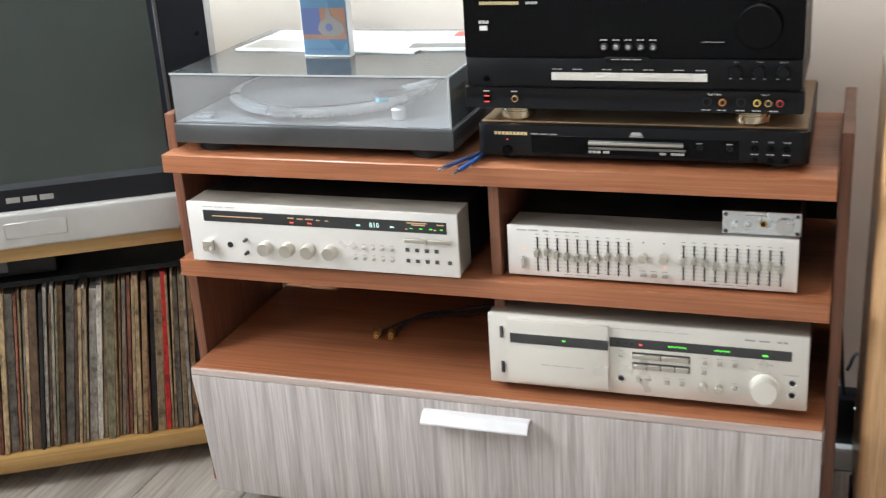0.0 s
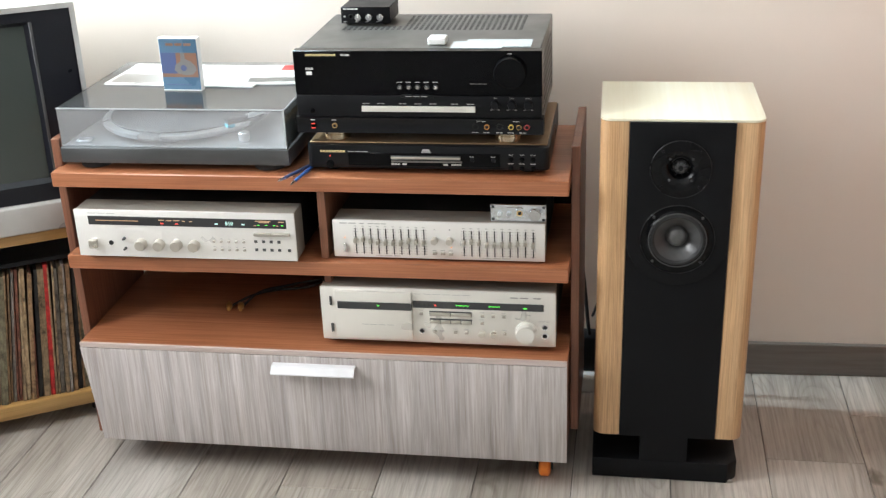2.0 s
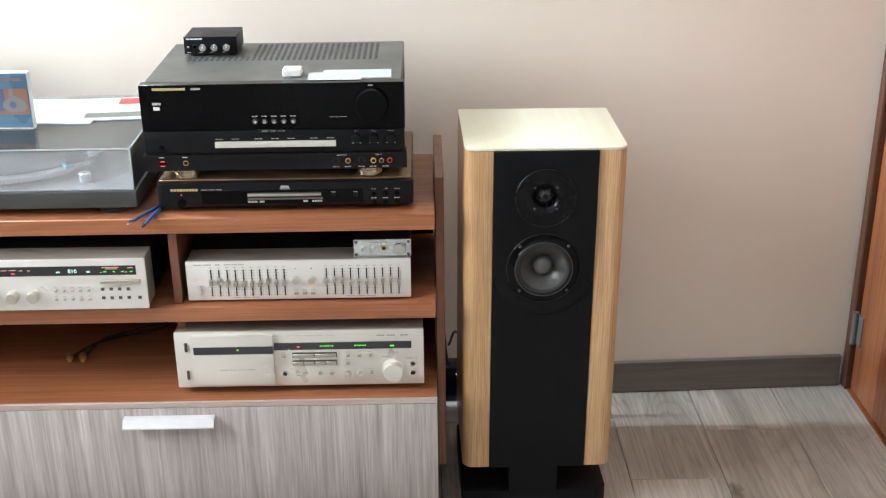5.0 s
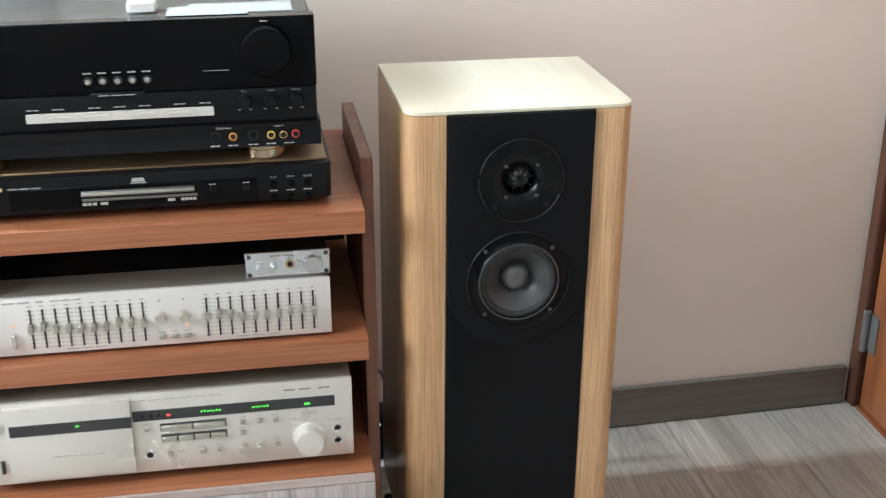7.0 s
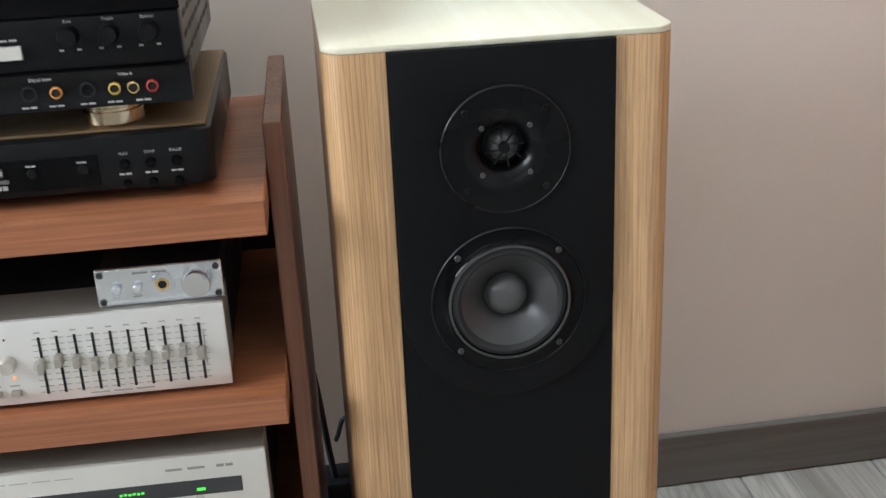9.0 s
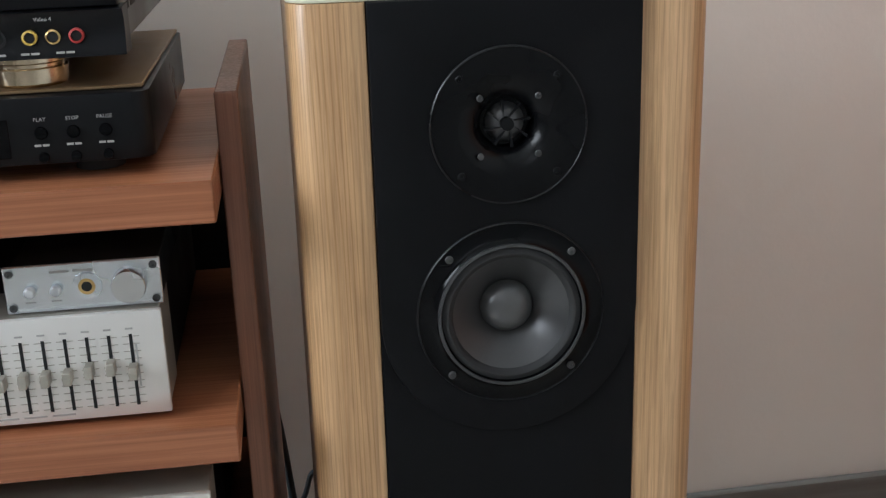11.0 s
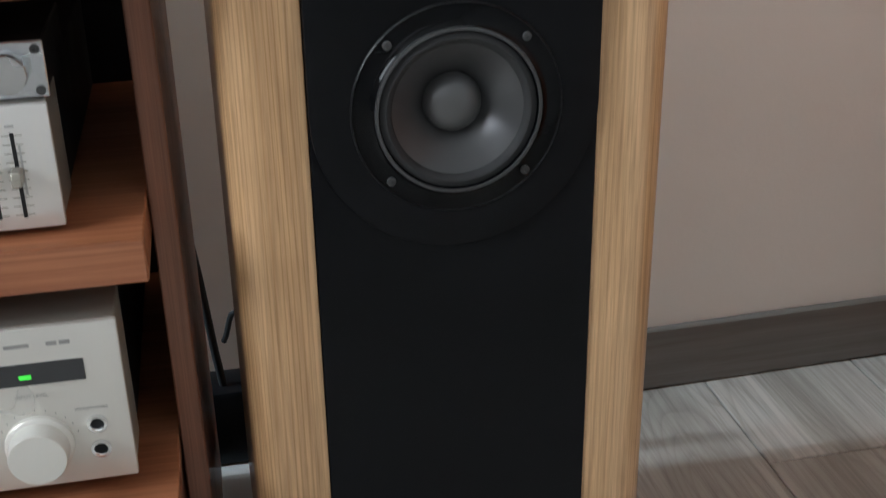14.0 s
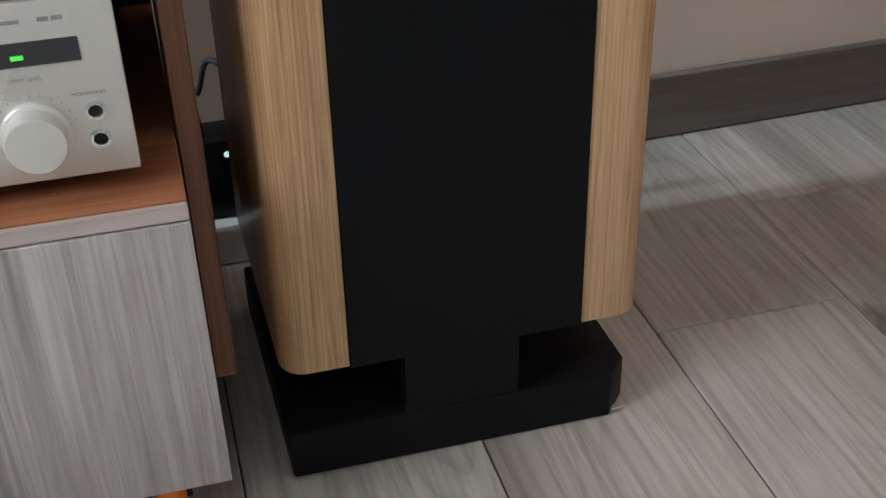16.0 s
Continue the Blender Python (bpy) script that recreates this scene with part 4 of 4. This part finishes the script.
    bars(x - 0.005, x + 0.005, 0.107, 0.0016, M["dim_print"], av, 0, 2)
part("rocker", box(0.192, 0.25, -0.0045, -0.0018, 0.0795, 0.0855, 0.001), M["black"], av)
bars(0.2, 0.242, 0.0825, 0.001, M["dim_print"], av, -0.0045, 3)
cuts = (0.12, 0.136, 0.175, 0.214, 0.23, 0.268, 0.307, 0.324)
for i, (x0, x1) in enumerate(zip(cuts, cuts[1:])):
    pk = part("push_bar", box(x0 + 0.0001, x1 - 0.0001, -0.006, -0.001, 0.0545, 0.0645, 0.0003), M["silver"], av, "pale silver push bar")
    if x1 - x0 > 0.03:
        part("finger_grip", prism([(x0 + 0.006, 0.0592), *[(x0 + 0.006 + (x1 - x0 - 0.012) * k / 8, 0.0592 + 0.0022 * math.sin(math.pi * k / 8)) for k in range(1, 8)], (x1 - 0.006, 0.0592)], -0.0072, -0.0055, "y"), M["silver"], pk)
    bars((x0 + x1) / 2 - 0.007, (x0 + x1) / 2 + 0.007, 0.0685, 0.0013, M["dim_print"], av, -0.002, 2)
part("volume_knob", lathe([(0.0285, 0), (0.028, -0.012), (0.0265, -0.0145), (0.022, -0.0148), (0, -0.014)], 64, "y", 0.386, 0.1255), M["black_gloss"], av, "large glossy black volume knob")
bars(0.381, 0.391, 0.158, 0.0014, M["dim_print"], av, 0)
bars(0.315, 0.35, 0.1045, 0.0008, M["grey_print"], av, 0)
for x, word in ((0.359, "Bass"), (0.388, "Treble"), (0.417, "Balance")):
    part("tone_knob", merged(lathe([(0.0078, -0.0018), (0.0074, -0.012), (0.0066, -0.0135), (0, -0.0135)], 28, "y", x, 0.0692)), M["black"], av)
    lettering(word, 0.0034, M["dim_print"], av, x, -0.0022, 0.0788)
    bars(x - 0.0085, x - 0.0045, 0.0585, 0.0013, M["dim_print"], av, -0.002)
    bars(x + 0.0045, x + 0.0085, 0.0585, 0.0013, M["dim_print"], av, -0.002)
part("sensor", lathe([(0.0042, -0.002), (0.0036, -0.005), (0, -0.006)], 18, "y", 0.029, 0.0545), M["black_gloss"], av)
part("power_button", lathe([(0.005, -0.001), (0.0046, -0.004), (0, -0.0042)], 20, "y", 0.029, 0.028), M["black_gloss"], av)
part("led", merged(box(0.0255, 0.0325, -0.0052, -0.004, 0.0305, 0.0316), box(0.0255, 0.0325, -0.0052, -0.004, 0.0225, 0.0236)), M["led_red"], av)
bars(0.024, 0.034, 0.0375, 0.0014, M["white"], av, -0.0025)
bars(0.063, 0.073, 0.0375, 0.0014, M["white"], av, -0.0025)
for x, mt in ((0.068, "gold"), (0.343, "amber"), (0.386, "yellow"), (0.4, "gold"), (0.414, "red")):
    s = part("socket", lathe([(0.0046, -0.0012), (0.0046, -0.0045), (0.0034, -0.005), (0.0032, -0.0035)], 22, "y", x, 0.0275), M[mt], av)
    part("pin", lathe([(0.0031, -0.0042), (0, -0.0042)], 14, "y", x, 0.0275), M["slot"], s)
for x in (0.323, 0.366):
    part("socket", lathe([(0.0062, -0.001), (0.006, -0.003), (0.0045, -0.003), (0.0042, -0.0012), (0, -0.0012)], 24, "y", x, 0.0275), M["slot"], av)
lettering("Digital Input", 0.0034, M["white"], av, 0.333, -0.0035, 0.0372)
lettering("Video 4", 0.0034, M["white"], av, 0.395, -0.0035, 0.0372)
for x in (0.323, 0.343, 0.366, 0.386, 0.407):
    bars(x - 0.006, x + 0.006, 0.0178, 0.0013, M["dim_print"], av, -0.0048, 2)
bars(0.023, 0.078, 0.1555, 0.0042, M["gold_print"], av, 0, 13)
bars(0.087, 0.103, 0.1555, 0.0034, M["dim_print"], av, 0, 6)
bars(0.021, 0.036, 0.1305, 0.0042, M["dim_print"], av, 0, 3)
bars(0.022, 0.035, 0.1225, 0.0062, M["white"], av, 0, 1)

# ---- small amplifier and oddments on the receiver ----
TOPZ = 0.8545
sa = thing("tube_preamplifier", "small black desktop preamplifier with three knobs on the receiver", "amplifier", (-0.448, 0.263, TOPZ))
part("case", box(0, 0.095, 0.003, 0.085, 0.004, 0.0345, 0.0012), M["black_metal"], sa)
part("front_panel", box(-0.0005, 0.0955, 0, 0.0028, 0.0035, 0.035, 0.0006), M["black"], sa)
part("jack", lathe([(0.0055, 0), (0.005, -0.002), (0.0035, -0.002), (0.003, 0.0), (0, 0.0)], 20, "y", 0.0186, 0.0165), M["slot"], sa)
for x in (0.034, 0.055, 0.077):
    k = part("knob", lathe([(0.0072, 0), (0.0068, -0.009), (0.006, -0.0105), (0, -0.0105)], 24, "y", x, 0.0165), M["chrome"], sa, "chrome knob")
    part("pointer", box(x - 0.0005, x + 0.0005, -0.011, -0.0102, 0.0165, 0.023), M["white"], k)
part("switch", rod(0.0022, -0.009, 0, 0.0085, 0.018, 12, 0.0005), M["chrome"], sa)
bars(0.004, 0.034, 0.031, 0.0024, M["white"], sa, 0, 4)
for x in (0.008, 0.03, 0.05, 0.071):
    bars(x - 0.004, x + 0.004, 0.0065, 0.0012, M["dim_print"], sa, 0)
for fx in (0.012, 0.083):
    for fy in (0.014, 0.072):
        part("foot", rod(0.006, -0.0005, 0.0042, fx, fy, 12, 0.0004, "z"), M["rubber"], sa)
single("plastic_box", box(-0.254, -0.222, 0.1, 0.13, TOPZ, TOPZ + 0.0125, 0.002), M["paper"], "small white plastic box on the receiver", "box")
single("leaflet", merged(box(-0.187, -0.07, 0.085, 0.14, TOPZ - 0.0002, TOPZ + 0.0016, 0.0004), box(-0.21, -0.12, 0.07, 0.12, TOPZ + 0.0017, TOPZ + 0.0022)), M["film"],
       "thin pale blue papers lying flat on the receiver", "paper")

# ---- turntable ----
tt = thing("turntable", "graphite direct-drive turntable under a scuffed clear dust cover", "turntable", (-0.951, 0.04, 0.63))
TW = 0.443
part("plinth", box(0, TW, 0, 0.35, 0.015, 0.0455, 0.003, 2), M["graphite"], tt)
part("deck", box(0.004, TW - 0.004, 0.004, 0.346, 0.0458, 0.0468), M["deck"], tt)
for fx in (0.05, TW - 0.05):
    for fy in (0.045, 0.305):
        part("foot", rod(0.03, -0.0005, 0.0155, fx, fy, 24, 0.002, "z"), M["rubber"], tt)
pl = part("platter", lathe([(0, 0.052), (0.15, 0.052), (0.155, 0.053), (0.157, 0.0585), (0.163, 0.06), (0.163, 0.065), (0.155, 0.0675), (0.148, 0.066), (0, 0.066)], 80, "z", 0.19, 0.175), M["platter"], tt)
part("strobe_dots", merged(*[box(0.19 + 0.1588 * math.cos(a) - 0.001, 0.19 + 0.1588 * math.cos(a) + 0.001, 0.175 + 0.1588 * math.sin(a) - 0.001, 0.175 + 0.1588 * math.sin(a) + 0.001, 0.0545 + 0.004 * r, 0.057 + 0.004 * r)
                             for r in range(2) for a in [k * math.tau / 120 for k in range(120)]]), M["chrome"], pl)
part("mat", lathe([(0, 0.0662), (0.147, 0.0662), (0.147, 0.069), (0, 0.069)], 64, "z", 0.19, 0.175), M["slipmat"], pl, "grey slipmat")
part("spindle", rod(0.0036, 0.068, 0.082, 0.19, 0.175, 14, 0.001, "z"), M["chrome"], pl)
part("start_button", box(0.022, 0.052, 0.022, 0.045, 0.0466, 0.052, 0.001), M["alu"], tt)
part("strobe_lamp", rod(0.0105, 0.0465, 0.064, 0.345, 0.05, 24, 0.002, "z"), M["platter"], tt)
arm = part("tonearm", merged(rod(0.026, 0.0466, 0.062, 0.385, 0.27, 28, 0.002, "z"), rod(0.013, 0.06, 0.085, 0.385, 0.27, 20, 0.001, "z")), M["alu"], tt)
tube([(0.385, 0.27, 0.083), (0.38, 0.2, 0.083), (0.365, 0.13, 0.083), (0.335, 0.085, 0.082)], 0.0048, M["alu"], arm, "arm_tube")
tube([(0.385, 0.28, 0.083), (0.387, 0.32, 0.083)], 0.013, M["graphite"], arm, "counterweight")
hs = part("headshell", box(-0.012, 0.03, -0.0095, 0.0095, -0.004, 0.006, 0.001), M["black"], arm, "", (0.318, 0.066, 0.08), (0, 0, 40))
part("cartridge", box(-0.012, 0.004, -0.0075, 0.0075, -0.011, -0.0042, 0.0008), M["cyan"], hs, "cyan blue cartridge")
t = 0.003
for nm, bm in (("cover_front", box(0.0035, TW - 0.0035, 0.004, 0.004 + t, 0.0475, 0.117)), ("cover_side", box(0.0035, TW - 0.0035, 0.346 - t, 0.346, 0.0475, 0.117)),
               ("cover_side", box(0.0035, 0.0035 + t, 0.0072, 0.3428, 0.0475, 0.117)), ("cover_side", box(TW - 0.0035 - t, TW - 0.0035, 0.0072, 0.3428, 0.0475, 0.117)),
               ("cover_lid", box(0.0035, TW - 0.0035, 0.004, 0.346, 0.1171, 0.1205, 0.0008))):
    pane = part(nm, bm, M["acrylic_glare" if nm == "cover_front" else "acrylic"], tt, "clear scuffed acrylic dust cover")
    pane.visible_shadow = False
part("cover_edge", merged(box(0.003, TW - 0.003, 0.0025, 0.0042, 0.1185, 0.121), box(TW - 0.0045, TW - 0.0028, 0.0042, 0.346, 0.1185, 0.121), box(TW - 0.0055, TW - 0.003, 0.0022, 0.0045, 0.048, 0.1185)), M["clear_edge"], tt, "bright polished cover edge")
COV = 0.63 + 0.1206
mg = thing("magazine", "red and white magazine lying on the dust cover", "magazine", (-0.59, 0.3, COV), 5)
part("cover_page", box(-0.2, 0.085, -0.09, 0.05, 0, 0.004, 0.0008), M["page"], mg)
part("print", box(-0.05, 0.075, -0.082, -0.05, 0.0041, 0.0044), M["grey_metal"], mg, "grey printed picture")
part("print", box(0.0, 0.08, 0.005, 0.045, 0.0041, 0.0044), M["red"], mg, "red printed panel")
nw = thing("newspaper", "folded black and white newspaper lying on the dust cover", "newspaper", (-0.76, 0.25, COV), -3)
part("sheet", box(-0.16, 0.15, -0.055, 0.1, 0, 0.0035, 0.0008), M["page"], nw)
part("print", box(-0.15, -0.03, -0.045, 0.02, 0.0036, 0.0039), M["grey_print"], nw, "dark printed picture")
for k in range(6):
    part("print", box(-0.01, 0.14, -0.04 + 0.012 * k, -0.035 + 0.012 * k, 0.0036, 0.0039), M["grey_print"], nw, "rows of grey print")
cs = thing("cassette_case", "blue cassette case with a guitar cover standing upright", "cassette", (-0.745, 0.165, COV), -2)
part("clear_box", merged(box(-0.039, 0.039, 0.001, 0.0165, 0.0, 0.102, 0.001)), M["paper"], cs)
card = part("inlay_card", box(-0.0375, 0.0375, -0.0002, 0.001, 0.003, 0.1005), M["cas_blue"], cs, "blue printed inlay card")
part("print", box(-0.0365, 0.0355, -0.0006, -0.0001, 0.027, 0.074), M["cas_tan"], card)
part("print", box(-0.0365, -0.006, -0.0008, -0.0004, 0.034, 0.074), M["cas_dark"], card)
part("print", prism([(0.004, 0.074), (0.011, 0.074), (0.012, 0.062), (0.022, 0.058), (0.031, 0.05), (0.033, 0.041), (0.026, 0.033), (0.012, 0.031), (-0.004, 0.034), (-0.011, 0.041), (-0.008, 0.051), (0.003, 0.058)], -0.0012, -0.0006), M["steel_print"], card)
part("print", lathe([(0.006, -0.0014), (0.005, -0.0015), (0, -0.0014)], 16, "y", 0.008, 0.045), M["cas_dark"], card)
bars(-0.024, 0.03, 0.09, 0.005, M["cas_tan"], card, -0.0004, 3)
bars(-0.03, 0.03, 0.012, 0.0014, M["cas_dark"], card, -0.0004, 1)
for nm, x, y, a, mt, lab in (("pen", -0.482, -0.012, 82, "blue", "blue ballpoint pen lying on the top shelf"), ("pen", -0.499, 0.002, 68, "cas_dark", "dark blue pen lying on the top shelf")):
    pen = thing(nm, lab, "pen", (x, y + 0.03, 0.6345), a, group="pens on the shelf")
    part("barrel", merged(lathe([(0.003, 0.0), (0.0032, 0.05), (0.003, 0.1), (0, 0.101)], 14, "z")), M[mt], pen, "", (-0.03, 0, 0.0002), (0, 90, 0))
    part("tip", lathe([(0.0032, 0.0), (0.0027, -0.01), (0.001, -0.016), (0, -0.016)], 14, "z"), M["chrome"], pen, "", (-0.0302, 0, 0.0002), (0, 90, 0))

# ---- cables ----
lead = thing("rca_cable", "black audio cable with two gold plugs on the lower shelf", "cable", (0, 0, 0.2855))
tube([(-0.70, 0.17, 0.007), (-0.67, 0.21, 0.012), (-0.63, 0.25, 0.008), (-0.56, 0.27, 0.01), (-0.5, 0.33, 0.02)], 0.0026, M["rubber"], lead)
tube([(-0.676, 0.172, 0.007), (-0.655, 0.22, 0.016), (-0.61, 0.27, 0.01), (-0.54, 0.3, 0.014)], 0.0026, M["rubber"], lead)
for x in (-0.703, -0.678):
    part("plug", merged(lathe([(0.0065, 0.012), (0.0065, 0.0), (0.005, -0.004), (0.004, -0.004), (0.004, -0.012), (0.002, -0.012), (0.0018, -0.016), (0, -0.016)], 16)), M["gold"], lead, "gold phono plug", (x, 0.162, 0.0085), (0, 0, 15))
cb = thing("speaker_cable", "black cable hanging behind the rack", "cable", (0, 0, 0))
tube([(-0.04, 0.34, 0.6), (-0.02, 0.385, 0.5), (0.01, 0.4, 0.3), (0.03, 0.42, 0.1), (0.05, 0.43, 0.006)], 0.004, M["rubber"], cb)
tube([(0.03, 0.47, 0.15), (0.05, 0.45, 0.19), (0.06, 0.44, 0.12), (0.04, 0.42, 0.03), (0.0, 0.38, 0.006)], 0.003, M["rubber"], cb)
ps = thing("power_adapter", "black plug-in power adapter with a blue light", "adapter", (0.035, 0.4, 0.0))
part("body", box(-0.03, 0.03, 0, 0.05, 0.046, 0.13, 0.005, 2), M["black"], ps)
part("led", rod(0.003, -0.0012, 0.001, 0.012, 0.115, 12, 0.0003), M["vfd"], ps)
single("power_strip", box(-0.02, 0.085, 0.385, 0.455, 0.0, 0.045, 0.006, 2), M["paper"], "white socket strip on the floor behind the rack", "power strip")

# ---- television corner ----
A30 = 30.6
ca, sn = math.cos(radians(A30)), math.sin(radians(A30))


def corner(u, back=0.0):
    return -1.428 + ca * u - sn * back, -0.043 + sn * u + ca * back


ux, uy = corner(0.105)
st = thing("tv_stand", "yellow pine television stand with a record compartment", "tv stand", (ux, uy, 0), A30)
cut = [(-0.42, 0), (0.4, 0), (0.4, 0.24), (0.12, 0.43), (-0.42, 0.43)]
part("top_board", prism(cut, 0.43, 0.456, "z", 0.002), M["pine"], st)
part("bottom_board", prism([(x, y * 0.97) for x, y in cut], 0.037, 0.068, "z", 0.002), M["pine"], st)
part("shelf", prism([(x * 0.93, 0.012 + y * 0.9) for x, y in cut], 0.381, 0.39, "z"), M["black"], st, "black shelf board")
part("side_panel", box(0.378, 0.394, 0.015, 0.22, 0.0685, 0.4295, 0.001), M["black"], st)
part("side_panel", box(-0.415, -0.399, 0.015, 0.41, 0.0685, 0.4295, 0.001), M["black"], st)
part("back_panel", box(-0.399, 0.1, 0.402, 0.41, 0.0685, 0.38), M["black"], st)
for fx, fy in ((-0.37, 0.05), (0.35, 0.05), (-0.37, 0.37), (0.1, 0.37)):
    part("foot", rod(0.018, 0, 0.0375, fx, fy, 16, 0.002, "z"), M["black"], st)
vx, vy = corner(0.02, 0.03)
vc = thing("video_recorder", "slim black video recorder with a grey window", "video recorder", (vx, vy, 0.3905), A30)
part("body", box(-0.2, 0.2, 0, 0.22, 0.003, 0.036, 0.002), M["black"], vc)
part("window", box(-0.03, 0.12, -0.001, 0.001, 0.012, 0.03), M["graphite"], vc, "grey display window")
for fx in (-0.17, 0.17):
    part("foot", box(fx - 0.015, fx + 0.015, 0.02, 0.2, 0, 0.0035), M["rubber"], vc)

rng = random.Random(7)
u = -0.27
sleeve_mesh = {}
kinds = [0, 1, 2, 3, 4, 5, 7, 8, 0, 1, 1, 2, 4, 0, 3, 0]
names = ["cream", "tan", "grey", "white", "brown", "black", "red", "olive", "rust"]
while u < 0.44:
    red = 0.355 < u < 0.362
    k = 6 if red else rng.choice(kinds)
    th = 0.009 if red else rng.choice((0.004, 0.006, 0.009, 0.014))
    hgt = 0.306 if red else 0.294 + 0.004 * rng.randrange(4)
    key = (k, th, hgt)
    lx, ly = corner(u, 0.01 + rng.uniform(0, 0.01))
    lean = 6 + 2.5 * math.sin(u * 9) + rng.uniform(-0.6, 0.6)
    if key not in sleeve_mesh:
        rs = part("record", box(0, th, 0, 0.31, 0, hgt, 0.0008), SLEEVES[k], None)
        sleeve_mesh[key] = rs.data
    else:
        rs = new("record", sleeve_mesh[key])
    rs.matrix_basis = pose(lx, ly, 0.0688, 0, 0, A30) @ pose(0, 0, 0, 0, lean, 0)
    tagged(rs, "worn long-playing record in a " + names[k] + " card sleeve", "record", "records in the stand")
    u += th + 0.0012

tx, ty = corner(0.205, -0.004)
tv = thing("television", "dark silver-edged tube television on the pine stand", "television", (tx, ty, 0.4565), A30)


def frame_ring(x0, x1, z0, z1, ix0, ix1, iz0, iz1, y0, y1, inset):
    """A bezel with a sloped inner edge round an opening."""
    bm = bmesh.new()
    o = [(x0, z0), (x1, z0), (x1, z1), (x0, z1)]
    i = [(ix0, iz0), (ix1, iz0), (ix1, iz1), (ix0, iz1)]
    vo = [bm.verts.new((x, y0, z)) for x, z in o]
    vi = [bm.verts.new((x, y0, z)) for x, z in i]
    vd = [bm.verts.new((x + (inset if x < 0 else -inset), y0 + inset * 1.2, z + (inset if k < 2 else -inset))) for k, (x, z) in enumerate(i)]
    vb = [bm.verts.new((x, y1, z)) for x, z in o]
    for k in range(4):
        j = (k + 1) % 4
        bm.faces.new((vo[k], vo[j], vi[j], vi[k]))
        bm.faces.new((vi[k], vi[j], vd[j], vd[k]))
        bm.faces.new((vo[j], vo[k], vb[k], vb[j]))
    bmesh.ops.recalc_face_normals(bm, faces=bm.faces[:])
    return bm


part("bezel", frame_ring(-0.315, 0.315, 0.062, 0.444, -0.236, 0.236, 0.098, 0.425, 0, 0.06, 0.009), M["tv_black"], tv, "dark bezel")
bm = bmesh.new()
bmesh.ops.create_grid(bm, x_segments=16, y_segments=12, size=1)
for v in bm.verts:
    a, b = v.co.x, v.co.y
    v.co = Vector((0.232 * a, 0.0055 + 0.008 * (a * a + b * b) * 0.5, 0.2615 + 0.16 * b))
part("screen", bm, M["screen"], tv, "grey-green glass picture tube")
part("speaker_strip", box(0.236, 0.242, -0.002, 0.0, 0.1, 0.424, 0.0008), M["graphite"], tv)
part("speaker_strip", box(-0.242, -0.236, -0.002, 0.0, 0.1, 0.424, 0.0008), M["graphite"], tv)
part("lower_band", box(-0.325, 0.325, -0.012, 0.06, 0.0, 0.0615, 0.006, 3), M["tv_silver"], tv, "silver painted lower band")
part("control_flap", box(-0.05, 0.05, -0.0135, -0.011, 0.018, 0.046, 0.002), M["tv_silver"], tv)
bm = bmesh.new()
ring0 = [bm.verts.new(p) for p in ((-0.325, -0.002, 0.0615), (0.325, -0.002, 0.0615), (0.325, -0.002, 0.455), (-0.325, -0.002, 0.455))]
ring1 = [bm.verts.new(p) for p in ((-0.325, 0.07, 0.0), (0.325, 0.07, 0.0), (0.325, 0.07, 0.455), (-0.325, 0.07, 0.455))]
ring2 = [bm.verts.new(p) for p in ((-0.22, 0.33, 0.03), (0.06, 0.33, 0.03), (0.06, 0.33, 0.36), (-0.22, 0.33, 0.36))]
inner = [bm.verts.new(p) for p in ((-0.3155, -0.002, 0.0625), (0.3155, -0.002, 0.0625), (0.3155, -0.002, 0.4445), (-0.3155, -0.002, 0.4445))]
for p, q in ((inner, ring0), (ring0, ring1), (ring1, ring2)):
    for k in range(4):
        j = (k + 1) % 4
        bm.faces.new((p[k], p[j], q[j], q[k]))
bm.faces.new(ring2)
bmesh.ops.recalc_face_normals(bm, faces=bm.faces[:])
part("shell", bm, M["tv_silver"], tv, "silver tapering back shell")
bars(-0.04, 0.04, 0.08, 0.009, M["grey_print"], tv, -0.0004, 3)

# ---- floor ----
floor = single("floor", box(WALL_L - 0.15, 1.1, WALL_F - 0.15, 0.75, -0.06, -0.0045), M["gap"], "pale grey-beige wood-look vinyl plank floor", "floor", kind="structure")
PW, PL = 0.191, 1.22
plank_data = {}
cols = range(-11, 5)
for c in cols:
    x0 = 0.008 + PW * c
    x1 = min(x0 + PW, 0.965)
    off = {3: 0.34, 2: 0.155, 1: -0.33, 0: -0.62, 4: -0.21}.get(c, (0.155 + 0.47 * c) % PL)
    y = off - PL * 5
    while y < 0.6:
        a, b = max(y, WALL_F - 0.02), min(y + PL, 0.6)
        if b - a > 0.02:
            L, Wd = round(b - a, 3), round(x1 - x0, 3)
            if (Wd, L) not in plank_data:
                bm = box(-Wd / 2 + 0.0007, Wd / 2 - 0.0007, -L / 2 + 0.0007, L / 2 - 0.0007, -0.0045, 0, 0)
                top = [e for e in bm.edges if all(v.co.z > -0.001 for v in e.verts)]
                bmesh.ops.bevel(bm, geom=top, offset=0.0012, segments=1, affect="EDGES")
                pk = part("plank", bm, M["plank"], floor)
                plank_data[(Wd, L)] = pk.data
            else:
                pk = new("plank", plank_data[(Wd, L)])
                pk.parent = floor
            pk.matrix_basis = pose((x0 + x1) / 2, (a + b) / 2, 0)
        y += PL
